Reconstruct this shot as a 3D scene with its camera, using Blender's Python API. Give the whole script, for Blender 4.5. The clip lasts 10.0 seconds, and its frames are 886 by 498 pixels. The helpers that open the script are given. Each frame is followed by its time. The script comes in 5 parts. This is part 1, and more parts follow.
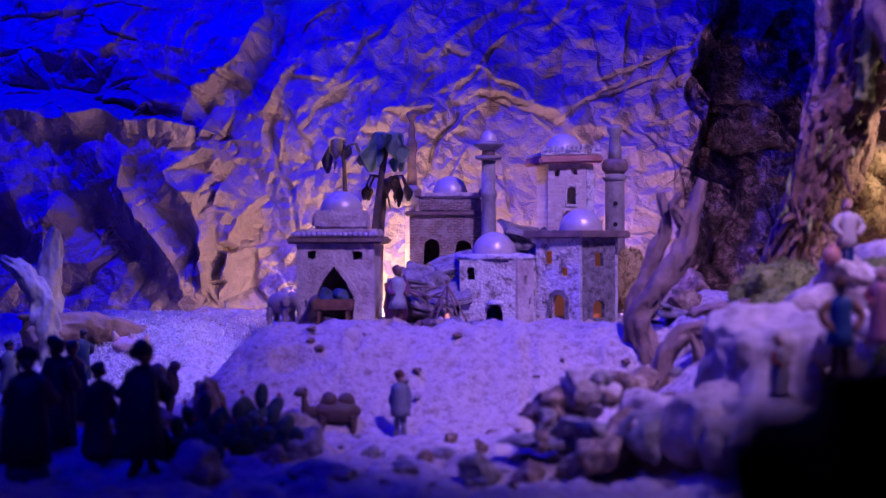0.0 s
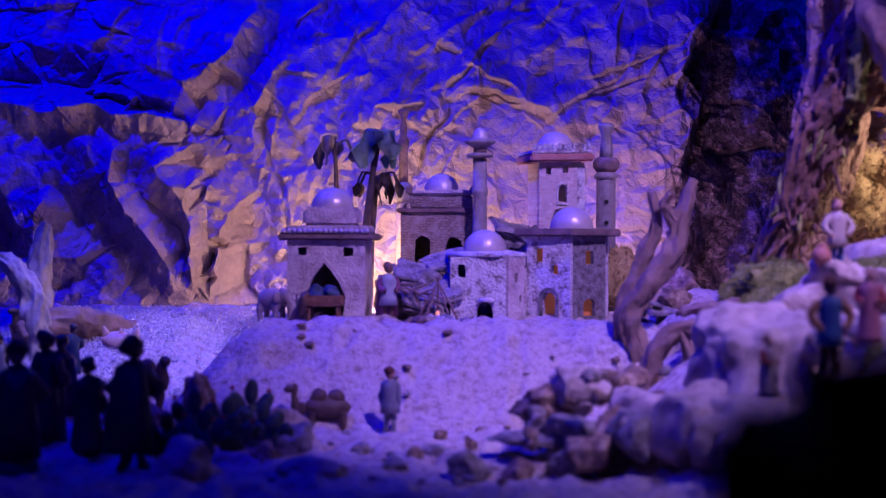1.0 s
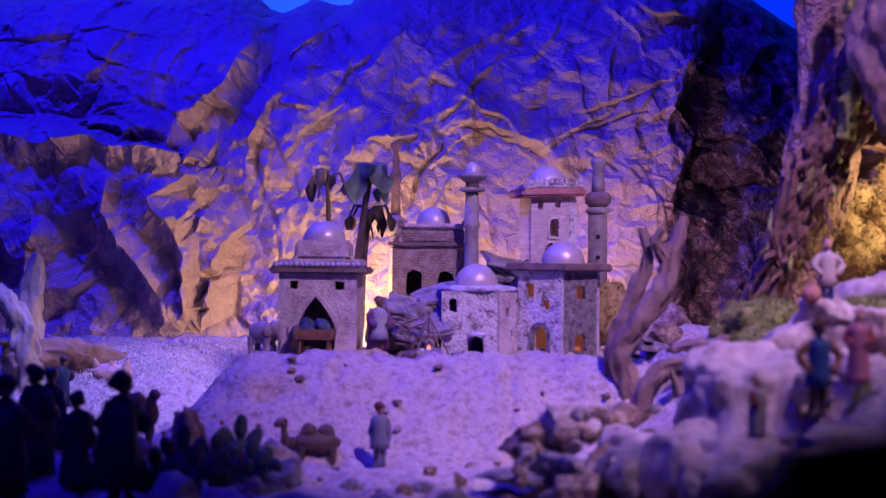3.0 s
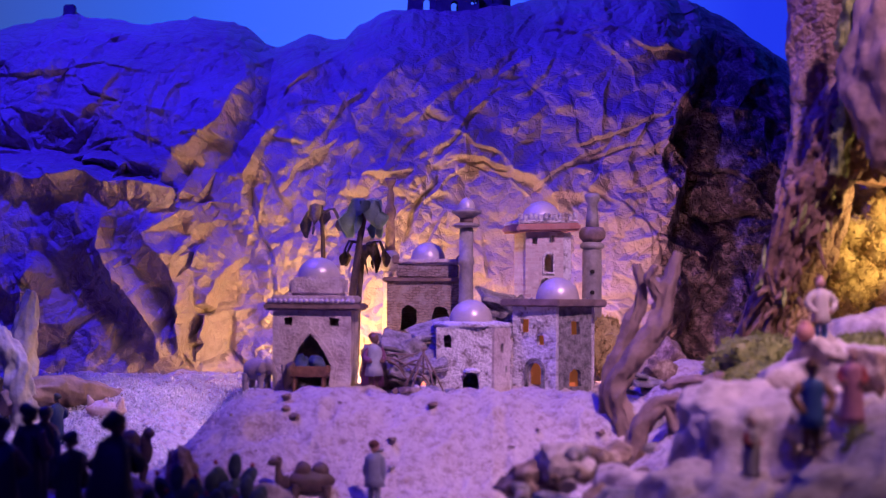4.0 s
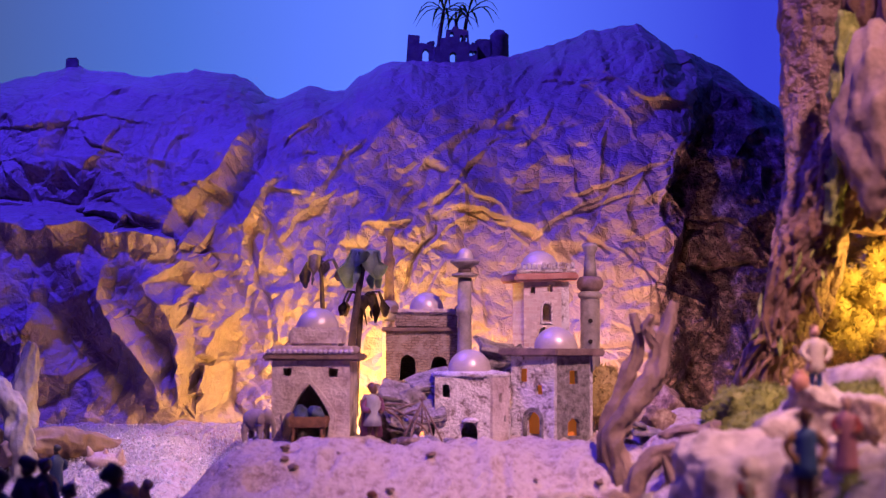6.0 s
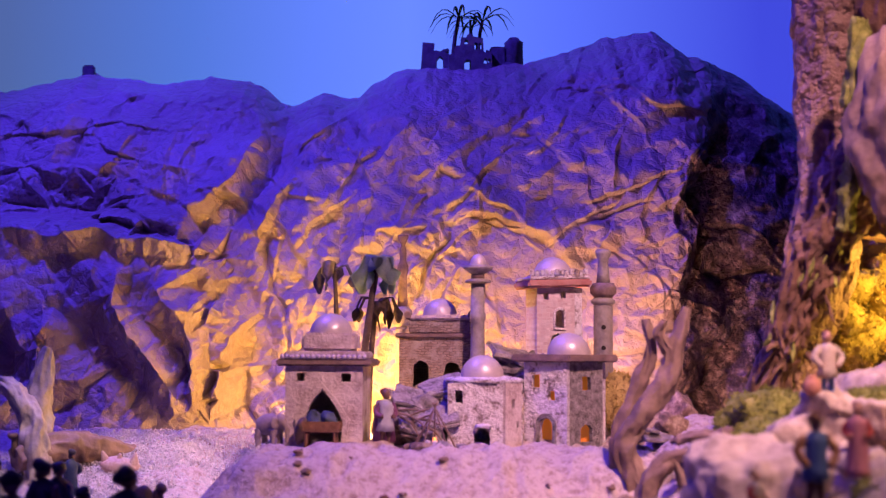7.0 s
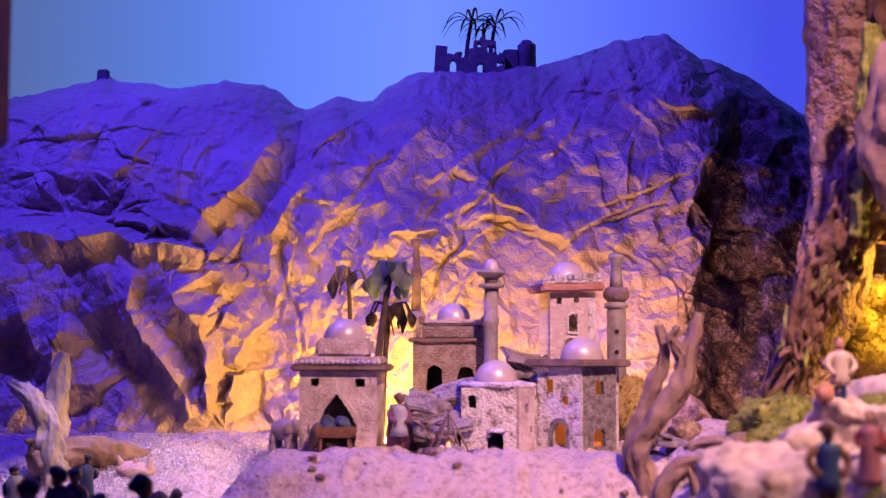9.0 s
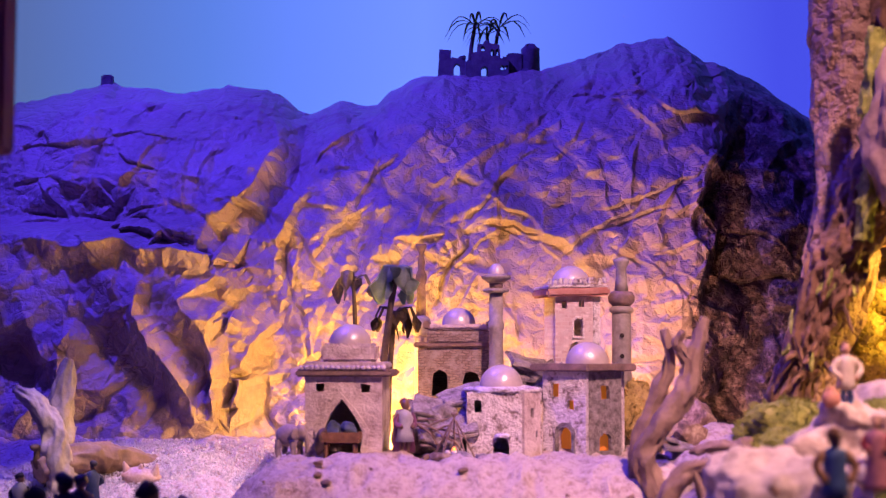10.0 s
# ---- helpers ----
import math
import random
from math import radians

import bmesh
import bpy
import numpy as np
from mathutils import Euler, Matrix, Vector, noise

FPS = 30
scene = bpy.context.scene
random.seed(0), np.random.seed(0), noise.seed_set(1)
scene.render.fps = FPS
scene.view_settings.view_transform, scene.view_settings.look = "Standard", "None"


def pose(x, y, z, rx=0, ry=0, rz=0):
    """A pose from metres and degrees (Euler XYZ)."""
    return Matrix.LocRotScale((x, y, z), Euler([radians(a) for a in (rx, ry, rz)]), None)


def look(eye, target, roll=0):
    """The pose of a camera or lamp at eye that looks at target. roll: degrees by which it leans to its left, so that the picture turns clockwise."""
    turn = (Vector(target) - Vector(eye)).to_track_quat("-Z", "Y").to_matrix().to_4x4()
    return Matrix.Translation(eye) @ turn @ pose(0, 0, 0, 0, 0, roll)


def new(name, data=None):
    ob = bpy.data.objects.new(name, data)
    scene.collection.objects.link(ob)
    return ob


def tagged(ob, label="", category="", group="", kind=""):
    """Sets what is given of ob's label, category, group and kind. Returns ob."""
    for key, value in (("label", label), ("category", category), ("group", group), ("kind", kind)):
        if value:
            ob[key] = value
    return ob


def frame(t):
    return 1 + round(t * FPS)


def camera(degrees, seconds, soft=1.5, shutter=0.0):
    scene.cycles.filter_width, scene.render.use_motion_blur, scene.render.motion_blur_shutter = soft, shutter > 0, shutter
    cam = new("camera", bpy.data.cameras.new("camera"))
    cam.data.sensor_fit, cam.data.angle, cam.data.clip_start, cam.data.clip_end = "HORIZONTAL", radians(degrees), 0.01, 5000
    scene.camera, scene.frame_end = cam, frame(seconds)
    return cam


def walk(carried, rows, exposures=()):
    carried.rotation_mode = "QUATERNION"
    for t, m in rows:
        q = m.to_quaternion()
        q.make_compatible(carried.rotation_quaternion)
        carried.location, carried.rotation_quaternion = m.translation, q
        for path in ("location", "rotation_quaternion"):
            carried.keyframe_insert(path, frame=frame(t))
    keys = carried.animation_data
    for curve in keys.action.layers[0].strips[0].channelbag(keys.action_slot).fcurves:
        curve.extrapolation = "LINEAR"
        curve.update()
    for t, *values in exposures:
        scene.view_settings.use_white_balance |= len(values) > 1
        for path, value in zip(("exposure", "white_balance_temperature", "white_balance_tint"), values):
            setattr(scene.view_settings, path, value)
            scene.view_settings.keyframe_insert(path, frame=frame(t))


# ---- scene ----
from mathutils import geometry

cam = camera(35.1, 10.0, soft=0.9)
PATH = [
    (0, (0.005, -0.263, 0.13), (0.023, 1.737, 0.118), -0.1),
    (0.5, (0.004, -0.266, 0.131), (0.029, 1.734, 0.114), 0.1),
    (1, (0.005, -0.264, 0.13), (0.036, 1.735, 0.114), 0.3),
    (1.5, (0.005, -0.265, 0.131), (0.042, 1.734, 0.117), 0.6),
    (2, (0.005, -0.265, 0.132), (0.045, 1.734, 0.126), 0.7),
    (2.5, (0.007, -0.265, 0.135), (0.046, 1.735, 0.141), 0.7),
    (4, (0.011, -0.267, 0.152), (0.055, 1.731, 0.214), 0.5),
    (4.5, (0.015, -0.268, 0.157), (0.061, 1.729, 0.237), 0.3),
    (5, (0.018, -0.271, 0.16), (0.064, 1.726, 0.258), 0.2),
    (5.5, (0.018, -0.276, 0.159), (0.063, 1.72, 0.274), 0.2),
    (7, (0.023, -0.284, 0.15), (0.038, 1.711, 0.293), 0.4),
    (7.5, (0.026, -0.287, 0.152), (0.032, 1.708, 0.292), 0.4),
    (8, (0.025, -0.287, 0.153), (0.027, 1.708, 0.293), 0.4),
    (8.5, (0.024, -0.29, 0.158), (0.023, 1.705, 0.296), 0.4),
    (9, (0.024, -0.291, 0.162), (0.019, 1.704, 0.3), 0.3),
    (9.5, (0.024, -0.291, 0.164), (0.016, 1.704, 0.304), 0.3),
    (10, (0.022, -0.291, 0.166), (0.012, 1.704, 0.307), 0.1),
]
walk(cam, [(t, look(eye, target, roll)) for t, eye, target, roll in PATH],
     exposures=[(0, -0.80, 4000, 62), (1.5, -0.74, 4020, 60), (2.7, -0.54, 4250, 52), (4.0, -0.26, 4850, 37), (5.5, 0.05, 6000, 20), (7.0, 0.32, 6900, 11), (10.0, 0.53, 7250, 9)])
cam.data.dof.use_dof, cam.data.dof.focus_distance, cam.data.dof.aperture_fstop = True, 2.44, 4.6

# ---- light ----
world = bpy.data.worlds.new("world")
scene.world = world
world.use_nodes = True
world.node_tree.nodes["Background"].inputs["Color"].default_value = (0.05, 0.04, 0.30, 1)
world.node_tree.nodes["Background"].inputs["Strength"].default_value = 0.025


def lamp(name, kind, eye, target, watts, color, size=0.1, cone=60, blend=0.6):
    data = bpy.data.lights.new(name, kind)
    data.energy, data.color = watts, color
    if kind == "AREA":
        data.size = size
    else:
        data.shadow_soft_size = size
    if kind == "SPOT":
        data.spot_size, data.spot_blend = radians(cone), blend
    ob = new(name, data)
    ob.matrix_world = look(eye, target)
    return ob


lamp("blue_flood", "SPOT", (-0.80, 1.76, 1.95), (0.06, 2.34, 0.28), 172, (0.06, 0.028, 1.0), 0.04, 85, 0.8)
lamp("pink_stage_spot", "SPOT", (0.62, 0.35, 1.45), (0.25, 1.64, 0.0), 170, (1.0, 0.52, 0.60), 0.04, 39, 0.9)
# Unseen fill added for the boulders that the narrowed stage spot misses.
lamp("pink_side_spot", "SPOT", (0.85, 0.45, 1.30), (0.43, 1.08, 0.03), 40, (1.0, 0.58, 0.48), 0.03, 31, 0.8)
# Unseen blue fill, added to light the front ground.
lamp("blue_front_flood", "SPOT", (-0.9, -0.2, 1.5), (-0.1, 1.5, 0.0), 26, (0.10, 0.04, 1.0), 0.05, 60, 0.9)
lamp("amber_lamp_behind_town", "POINT", (-0.075, 1.86, 0.05), (0, 2, 0), 2.9, (1.0, 0.52, 0.08), 0.02)
lamp("amber_lamp_by_wall", "POINT", (-0.050, 2.055, 0.035), (0, 2, 0), 4.7, (1.0, 0.52, 0.07), 0.012)
# Unseen fill added to brighten the pinkish wall behind the tower.
lamp("rose_lamp_behind_tower", "POINT", (0.335, 1.95, 0.05), (0, 2, 0), 3.4, (1.0, 0.46, 0.34), 0.045)
lamp("amber_lamp_in_grotto", "POINT", (0.675, 1.52, 0.25), (0, 2, 0), 1.7, (1.0, 0.60, 0.10), 0.02)
lamp("rose_ground_spot", "SPOT", (-0.15, 1.25, 1.3), (-0.43, 1.74, 0.0), 68, (1.0, 0.66, 0.74), 0.02, 19, 0.6)


# ---- materials ----
def surface(name, colors, scale=30, rough=0.8, bump=0.3, fine=250, metal=0.0, crinkle=0.0, bump_size=0.004, vary=0.0, lo=0.42, hi=0.92):
    """Mottled surface: two or three colours over two noise scales, fine relief, and paper creases if asked."""
    m = bpy.data.materials.new(name)
    m.use_nodes = True
    n, l = m.node_tree.nodes, m.node_tree.links
    b = n["Principled BSDF"]
    co = n.new("ShaderNodeTexCoord")
    big, small = n.new("ShaderNodeTexNoise"), n.new("ShaderNodeTexNoise")
    big.inputs["Scale"].default_value, big.inputs["Detail"].default_value, big.inputs["Roughness"].default_value = scale, 5, 0.6
    small.inputs["Scale"].default_value, small.inputs["Detail"].default_value = fine, 4
    for t in (big, small):
        l.new(co.outputs["Object"], t.inputs["Vector"])
    mix = n.new("ShaderNodeMath")
    mix.operation = "MULTIPLY_ADD"
    l.new(small.outputs["Fac"], mix.inputs[0])
    mix.inputs[1].default_value = 0.35
    l.new(big.outputs["Fac"], mix.inputs[2])
    ramp = n.new("ShaderNodeValToRGB")
    e = ramp.color_ramp.elements
    e[0].position, e[1].position = lo, hi
    e[0].color, e[1].color = (*colors[0], 1), (*colors[-1], 1)
    for i, c in enumerate(colors[1:-1]):
        x = e.new(lo + (hi - lo) * (i + 1) / (len(colors) - 1))
        x.color = (*c, 1)
    l.new(mix.outputs[0], ramp.inputs["Fac"])
    color = ramp.outputs["Color"]
    if vary:
        info, hsv = n.new("ShaderNodeObjectInfo"), n.new("ShaderNodeHueSaturation")
        rng = n.new("ShaderNodeMapRange")
        rng.inputs["To Min"].default_value, rng.inputs["To Max"].default_value = 1 - vary, 1 + vary
        l.new(info.outputs["Random"], rng.inputs["Value"])
        l.new(rng.outputs["Result"], hsv.inputs["Value"])
        l.new(color, hsv.inputs["Color"])
        color = hsv.outputs["Color"]
    l.new(color, b.inputs["Base Color"])
    b.inputs["Metallic"].default_value = metal
    rr = n.new("ShaderNodeMapRange")
    rr.inputs["To Min"].default_value, rr.inputs["To Max"].default_value = max(0.05, rough - 0.12), min(1, rough + 0.12)
    l.new(small.outputs["Fac"], rr.inputs["Value"])
    l.new(rr.outputs["Result"], b.inputs["Roughness"])
    bp = n.new("ShaderNodeBump")
    bp.inputs["Strength"].default_value, bp.inputs["Distance"].default_value = bump, bump_size
    l.new(mix.outputs[0], bp.inputs["Height"])
    last = bp
    for k, sc in enumerate((19, 42, 95) if crinkle else ()):
        warp = n.new("ShaderNodeVectorMath")
        warp.operation = "MULTIPLY_ADD"
        l.new(small.outputs["Color"] if k else big.outputs["Color"], warp.inputs[0])
        warp.inputs[1].default_value = (0.12, 0.12, 0.12) if k == 0 else (0.02, 0.02, 0.02)
        l.new(co.outputs["Object"], warp.inputs[2])
        v = n.new("ShaderNodeTexVoronoi")
        v.feature = "DISTANCE_TO_EDGE"
        v.inputs["Scale"].default_value = sc
        l.new(warp.outputs["Vector"], v.inputs["Vector"])
        lim = n.new("ShaderNodeMath")
        lim.operation = "MINIMUM"
        l.new(v.outputs["Distance"], lim.inputs[0])
        lim.inputs[1].default_value = 0.22
        c = n.new("ShaderNodeBump")
        c.inputs["Strength"].default_value, c.inputs["Distance"].default_value = crinkle / (1 + 0.5 * k), 0.034 / (1 + k)
        l.new(lim.outputs[0], c.inputs["Height"])
        l.new(last.outputs["Normal"], c.inputs["Normal"])
        last = c
    l.new(last.outputs["Normal"], b.inputs["Normal"])
    return m


def masonry(name, brick, brick2, mortar, width=0.011, height=0.0055, bump=0.6):
    """Small brickwork, worn by noise."""
    m = surface(name, [brick2, tuple(0.5 * k + 0.5 * 0.55 for k in brick)], 60, 0.85, 0.3)
    n, l = m.node_tree.nodes, m.node_tree.links
    b = n["Principled BSDF"]
    co = n.new("ShaderNodeTexCoord")
    rot = n.new("ShaderNodeMapping")
    rot.inputs["Rotation"].default_value = (radians(90), 0, 0)
    l.new(co.outputs["Object"], rot.inputs["Vector"])
    t = n.new("ShaderNodeTexBrick")
    t.inputs["Color1"].default_value, t.inputs["Color2"].default_value, t.inputs["Mortar"].default_value = (*brick, 1), (*brick2, 1), (*mortar, 1)
    t.inputs["Scale"].default_value = 1
    t.inputs["Brick Width"].default_value, t.inputs["Row Height"].default_value, t.inputs["Mortar Size"].default_value = width, height, 0.0008
    noise_tex, add = n.new("ShaderNodeTexNoise"), n.new("ShaderNodeVectorMath")
    noise_tex.inputs["Scale"].default_value = 90
    add.operation = "MULTIPLY_ADD"
    add.inputs[1].default_value = (0.007, 0.007, 0.007)
    l.new(co.outputs["Object"], noise_tex.inputs["Vector"])
    l.new(noise_tex.outputs["Color"], add.inputs[0])
    l.new(rot.outputs["Vector"], add.inputs[2])
    l.new(add.outputs["Vector"], t.inputs["Vector"])
    patch, cover, stain = n.new("ShaderNodeTexNoise"), n.new("ShaderNodeValToRGB"), n.new("ShaderNodeMixRGB")
    patch.inputs["Scale"].default_value, patch.inputs["Detail"].default_value, patch.inputs["Roughness"].default_value = 42, 6, 0.7
    l.new(co.outputs["Object"], patch.inputs["Vector"])
    cover.color_ramp.elements[0].position, cover.color_ramp.elements[1].position = 0.46, 0.58
    l.new(patch.outputs["Fac"], cover.inputs["Fac"])
    l.new(cover.outputs["Color"], stain.inputs["Fac"])
    l.new(t.outputs["Color"], stain.inputs["Color1"])
    l.new(b.inputs["Base Color"].links[0].from_socket, stain.inputs["Color2"])
    l.new(stain.outputs["Color"], b.inputs["Base Color"])
    bp = n.new("ShaderNodeBump")
    bp.invert = True
    bp.inputs["Strength"].default_value, bp.inputs["Distance"].default_value = bump, 0.002
    l.new(t.outputs["Fac"], bp.inputs["Height"])
    l.new(bp.outputs["Normal"], b.inputs["Normal"])
    return m


def glow(name, color, strength):
    m = bpy.data.materials.new(name)
    m.use_nodes = True
    b = m.node_tree.nodes["Principled BSDF"]
    b.inputs["Base Color"].default_value = (*color, 1)
    b.inputs["Emission Color"].default_value, b.inputs["Emission Strength"].default_value = (*color, 1), strength
    return m


PAPER = surface("kraft_paper", [(0.33, 0.25, 0.18), (0.46, 0.37, 0.28), (0.56, 0.47, 0.38)], 5, 0.5, 0.15, 90, crinkle=0.55)
PAPER_DARK = surface("dark_printed_paper", [(0.035, 0.025, 0.02), (0.15, 0.10, 0.085), (0.46, 0.36, 0.31)], 34, 0.42, 0.5, 140, crinkle=0.9, lo=0.46, hi=0.86)
SAND = surface("pale_sand", [(0.30, 0.19, 0.15), (0.58, 0.47, 0.41), (0.66, 0.58, 0.52)], 95, 0.95, 1.0, 420, bump_size=0.008)
CHIPS = surface("white_wood_chips", [(0.55, 0.50, 0.45), (0.8, 0.76, 0.7)], 40, 0.8, 0.3, vary=0.15)
PLASTER = surface("worn_plaster", [(0.25, 0.19, 0.17), (0.58, 0.52, 0.51), (0.74, 0.70, 0.69)], 60, 0.9, 1.0, 240, lo=0.50, hi=0.74, bump_size=0.006)
PLASTER_TAN = surface("tan_plaster", [(0.30, 0.21, 0.19), (0.54, 0.44, 0.41), (0.68, 0.59, 0.56)], 38, 0.9, 1.0, 240, lo=0.46, hi=0.80, bump_size=0.006)
STONE_GREY = surface("grey_rubble", [(0.06, 0.05, 0.045), (0.25, 0.22, 0.20), (0.42, 0.38, 0.35)], 120, 0.9, 1.0, 420, bump_size=0.006)
BRICK = masonry("brown_brick", (0.38, 0.28, 0.23), (0.24, 0.17, 0.14), (0.19, 0.14, 0.115), 0.0095, 0.0040)
BRICK_PALE = masonry("pale_brick", (0.74, 0.64, 0.60), (0.50, 0.34, 0.31), (0.62, 0.52, 0.48), 0.011, 0.0055)
CORNICE = surface("brown_cornice", [(0.12, 0.08, 0.07), (0.30, 0.20, 0.17)], 60, 0.8, 0.5)
ROOF_RED = surface("red_painted_edge", [(0.36, 0.12, 0.09), (0.50, 0.28, 0.23)], 50, 0.8, 0.4)
DOME = surface("pearl_paint", [(0.50, 0.42, 0.38), (0.66, 0.57, 0.52)], 40, 0.36, 0.12, 300, metal=0.18)
MINARET = surface("grey_turned_wood", [(0.20, 0.17, 0.15), (0.42, 0.37, 0.34)], 50, 0.75, 0.4)
# Near-black: the shade inside rooms and holes is put into the colour.
DARK = surface("inside_shade_black", [(0.012, 0.009, 0.008), (0.03, 0.02, 0.018)], 30, 0.95, 0.1)
ROCK = surface("grey_rock", [(0.07, 0.055, 0.05), (0.27, 0.23, 0.21), (0.44, 0.40, 0.37)], 70, 0.9, 1.0, 260, vary=0.12)
ROCK_PALE = surface("pale_limestone", [(0.20, 0.15, 0.12), (0.45, 0.36, 0.30), (0.58, 0.49, 0.41)], 40, 0.9, 0.9, 180)
ROCK_OCHRE = surface("ochre_rock", [(0.05, 0.03, 0.025), (0.26, 0.17, 0.11), (0.62, 0.50, 0.32)], 60, 0.9, 1.0, 200, vary=0.2)
STONE_BROWN = surface("smooth_brown_stone", [(0.10, 0.06, 0.045), (0.24, 0.155, 0.12), (0.34, 0.24, 0.19)], 20, 0.8, 0.6, 150)
BARK = surface("cork_bark", [(0.03, 0.018, 0.012), (0.16, 0.085, 0.05), (0.30, 0.17, 0.10)], 16, 0.9, 1.0, 90, bump_size=0.012)
WOOD_DRY = surface("dry_driftwood", [(0.14, 0.09, 0.065), (0.34, 0.23, 0.17)], 22, 0.8, 0.7, 140)
WOOD_GREY = surface("grey_driftwood", [(0.22, 0.18, 0.15), (0.48, 0.42, 0.36)], 24, 0.8, 0.7, 140)
WOOD = surface("brown_wood", [(0.12, 0.055, 0.03), (0.30, 0.15, 0.08)], 60, 0.6, 0.4)
MOSS = surface("yellow_green_moss", [(0.05, 0.06, 0.012), (0.20, 0.22, 0.04), (0.36, 0.36, 0.10)], 45, 0.95, 1.0, 300)
MOSS_GOLD = surface("dry_golden_moss", [(0.16, 0.10, 0.03), (0.45, 0.34, 0.11), (0.60, 0.48, 0.2)], 40, 0.95, 1.0, 260)
LEAF_GREY = surface("grey_dried_leaf", [(0.12, 0.10, 0.09), (0.34, 0.30, 0.28)], 40, 0.7, 0.3)
LEAF = surface("grey_green_paper_leaf", [(0.20, 0.28, 0.28), (0.38, 0.47, 0.47)], 40, 0.7, 0.2)
LEAF_DARK = surface("dark_palm_leaf", [(0.05, 0.09, 0.03), (0.12, 0.19, 0.07)], 40, 0.6, 0.2)
TRUNK = surface("palm_trunk", [(0.05, 0.035, 0.03), (0.13, 0.09, 0.07)], 70, 0.8, 0.6)
CACTUS = surface("cactus_green", [(0.03, 0.045, 0.035), (0.10, 0.13, 0.10)], 60, 0.7, 0.5, 300)
FLOWER = surface("orange_red_flower", [(0.25, 0.03, 0.02), (0.42, 0.09, 0.04)], 60, 0.6, 0.1)
SHELL = surface("tan_shell", [(0.40, 0.22, 0.13), (0.70, 0.55, 0.44)], 30, 0.4, 0.3)
RUIN = surface("weathered_ruin_clay", [(0.09, 0.08, 0.08), (0.22, 0.2, 0.19)], 40, 0.9, 0.8)
SKIN = surface("painted_clay_skin", [(0.38, 0.20, 0.13), (0.52, 0.30, 0.20)], 40, 0.5, 0.1)
SKIN_DARK = surface("dark_painted_clay", [(0.10, 0.05, 0.035), (0.20, 0.11, 0.075)], 40, 0.5, 0.1)
HAIR = surface("red_brown_hair", [(0.08, 0.025, 0.012), (0.20, 0.075, 0.035)], 60, 0.6, 0.4)
HIDE = surface("brown_hide", [(0.05, 0.03, 0.02), (0.14, 0.085, 0.055)], 40, 0.6, 0.3)
HIDE_GREY = surface("grey_hide", [(0.24, 0.18, 0.16), (0.42, 0.34, 0.30)], 40, 0.7, 0.4)
SACK = surface("blue_grey_sack", [(0.02, 0.03, 0.05), (0.08, 0.11, 0.15)], 60, 0.8, 0.4)
EMBER = glow("ember_glow", (1.0, 0.28, 0.05), 2.0)
# Even glow put into a surface in place of lamplight behind the windows.
WINDOW_GLOW = glow("window_lamplight_glow", (1.0, 0.30, 0.05), 0.13)
PAPER_BROWN = surface("red_brown_paper", [(0.15, 0.08, 0.055), (0.29, 0.175, 0.125), (0.41, 0.275, 0.20)], 9, 0.6, 0.4, 90, crinkle=0.8)
BLACKOUT = surface("dark_room_paint", [(0.012, 0.011, 0.014), (0.025, 0.023, 0.028)], 3, 0.9, 0.1)
CLOTHES = {}


def cloth(r, g, b):
    key = (r, g, b)
    if key not in CLOTHES:
        CLOTHES[key] = surface("painted_robe", [(r * 0.6, g * 0.6, b * 0.6), key], 50, 0.6, 0.2)
    return CLOTHES[key]


# ---- building blocks ----
def mesh_of(name, bm, mats):
    me = bpy.data.meshes.new(name)
    bm.to_mesh(me)
    bm.free()
    for m in (mats if isinstance(mats, (list, tuple)) else [mats]):
        me.materials.append(m)
    return me


def part(name, bm, material, parent=None, label="", kind=""):
    ob = new(name, mesh_of(name, bm, material))
    if parent:
        ob.parent = parent
    return tagged(ob, label, kind=kind)


def empty(name, m, label, category, group=""):
    ob = new(name)
    ob.empty_display_size = 0.02
    ob.matrix_world = m
    return tagged(ob, label, category, group)


def put(bm, other, m=None, slot=0):
    """Adds the mesh of other to bm."""
    if m is not None:
        bmesh.ops.transform(other, matrix=m, verts=other.verts)
    for f in other.faces:
        f.material_index = slot
    me = bpy.data.meshes.new("tmp")
    other.to_mesh(me)
    other.free()
    bm.from_mesh(me)
    bpy.data.meshes.remove(me)
    return bm


def box(sx, sy, sz, bevel=0.002, m=None, rough=0.0, seed=0):
    """Block standing on z = 0, with softened edges and a slightly uneven surface."""
    bm = bmesh.new()
    bmesh.ops.create_cube(bm, size=1, matrix=Matrix.Translation((0, 0, sz / 2)) @ Matrix.Diagonal((sx, sy, sz, 1)))
    if bevel:
        bmesh.ops.bevel(bm, geom=bm.edges[:], offset=bevel, segments=2, affect="EDGES")
    if rough:
        bmesh.ops.subdivide_edges(bm, edges=bm.edges[:], cuts=3, use_grid_fill=True)
        for v in bm.verts:
            v.co += noise.noise_vector(v.co * 60 + Vector((seed, 0, 0))) * rough
    if m is not None:
        bmesh.ops.transform(bm, matrix=m, verts=bm.verts)
    return bm


def lathe(profile, steps=32, m=None, rough=0.0, seed=0, smooth=True):
    """Turned body from (radius, height) pairs."""
    bm = bmesh.new()
    rings = []
    for r, z in profile:
        rings.append([bm.verts.new((max(r, 1e-5) * math.cos(2 * math.pi * i / steps), max(r, 1e-5) * math.sin(2 * math.pi * i / steps), z)) for i in range(steps)])
    for a, b in zip(rings, rings[1:]):
        for i in range(steps):
            f = bm.faces.new((a[i], a[(i + 1) % steps], b[(i + 1) % steps], b[i]))
            f.smooth = smooth
    bm.faces.new(rings[0][::-1])
    bm.faces.new(rings[-1])
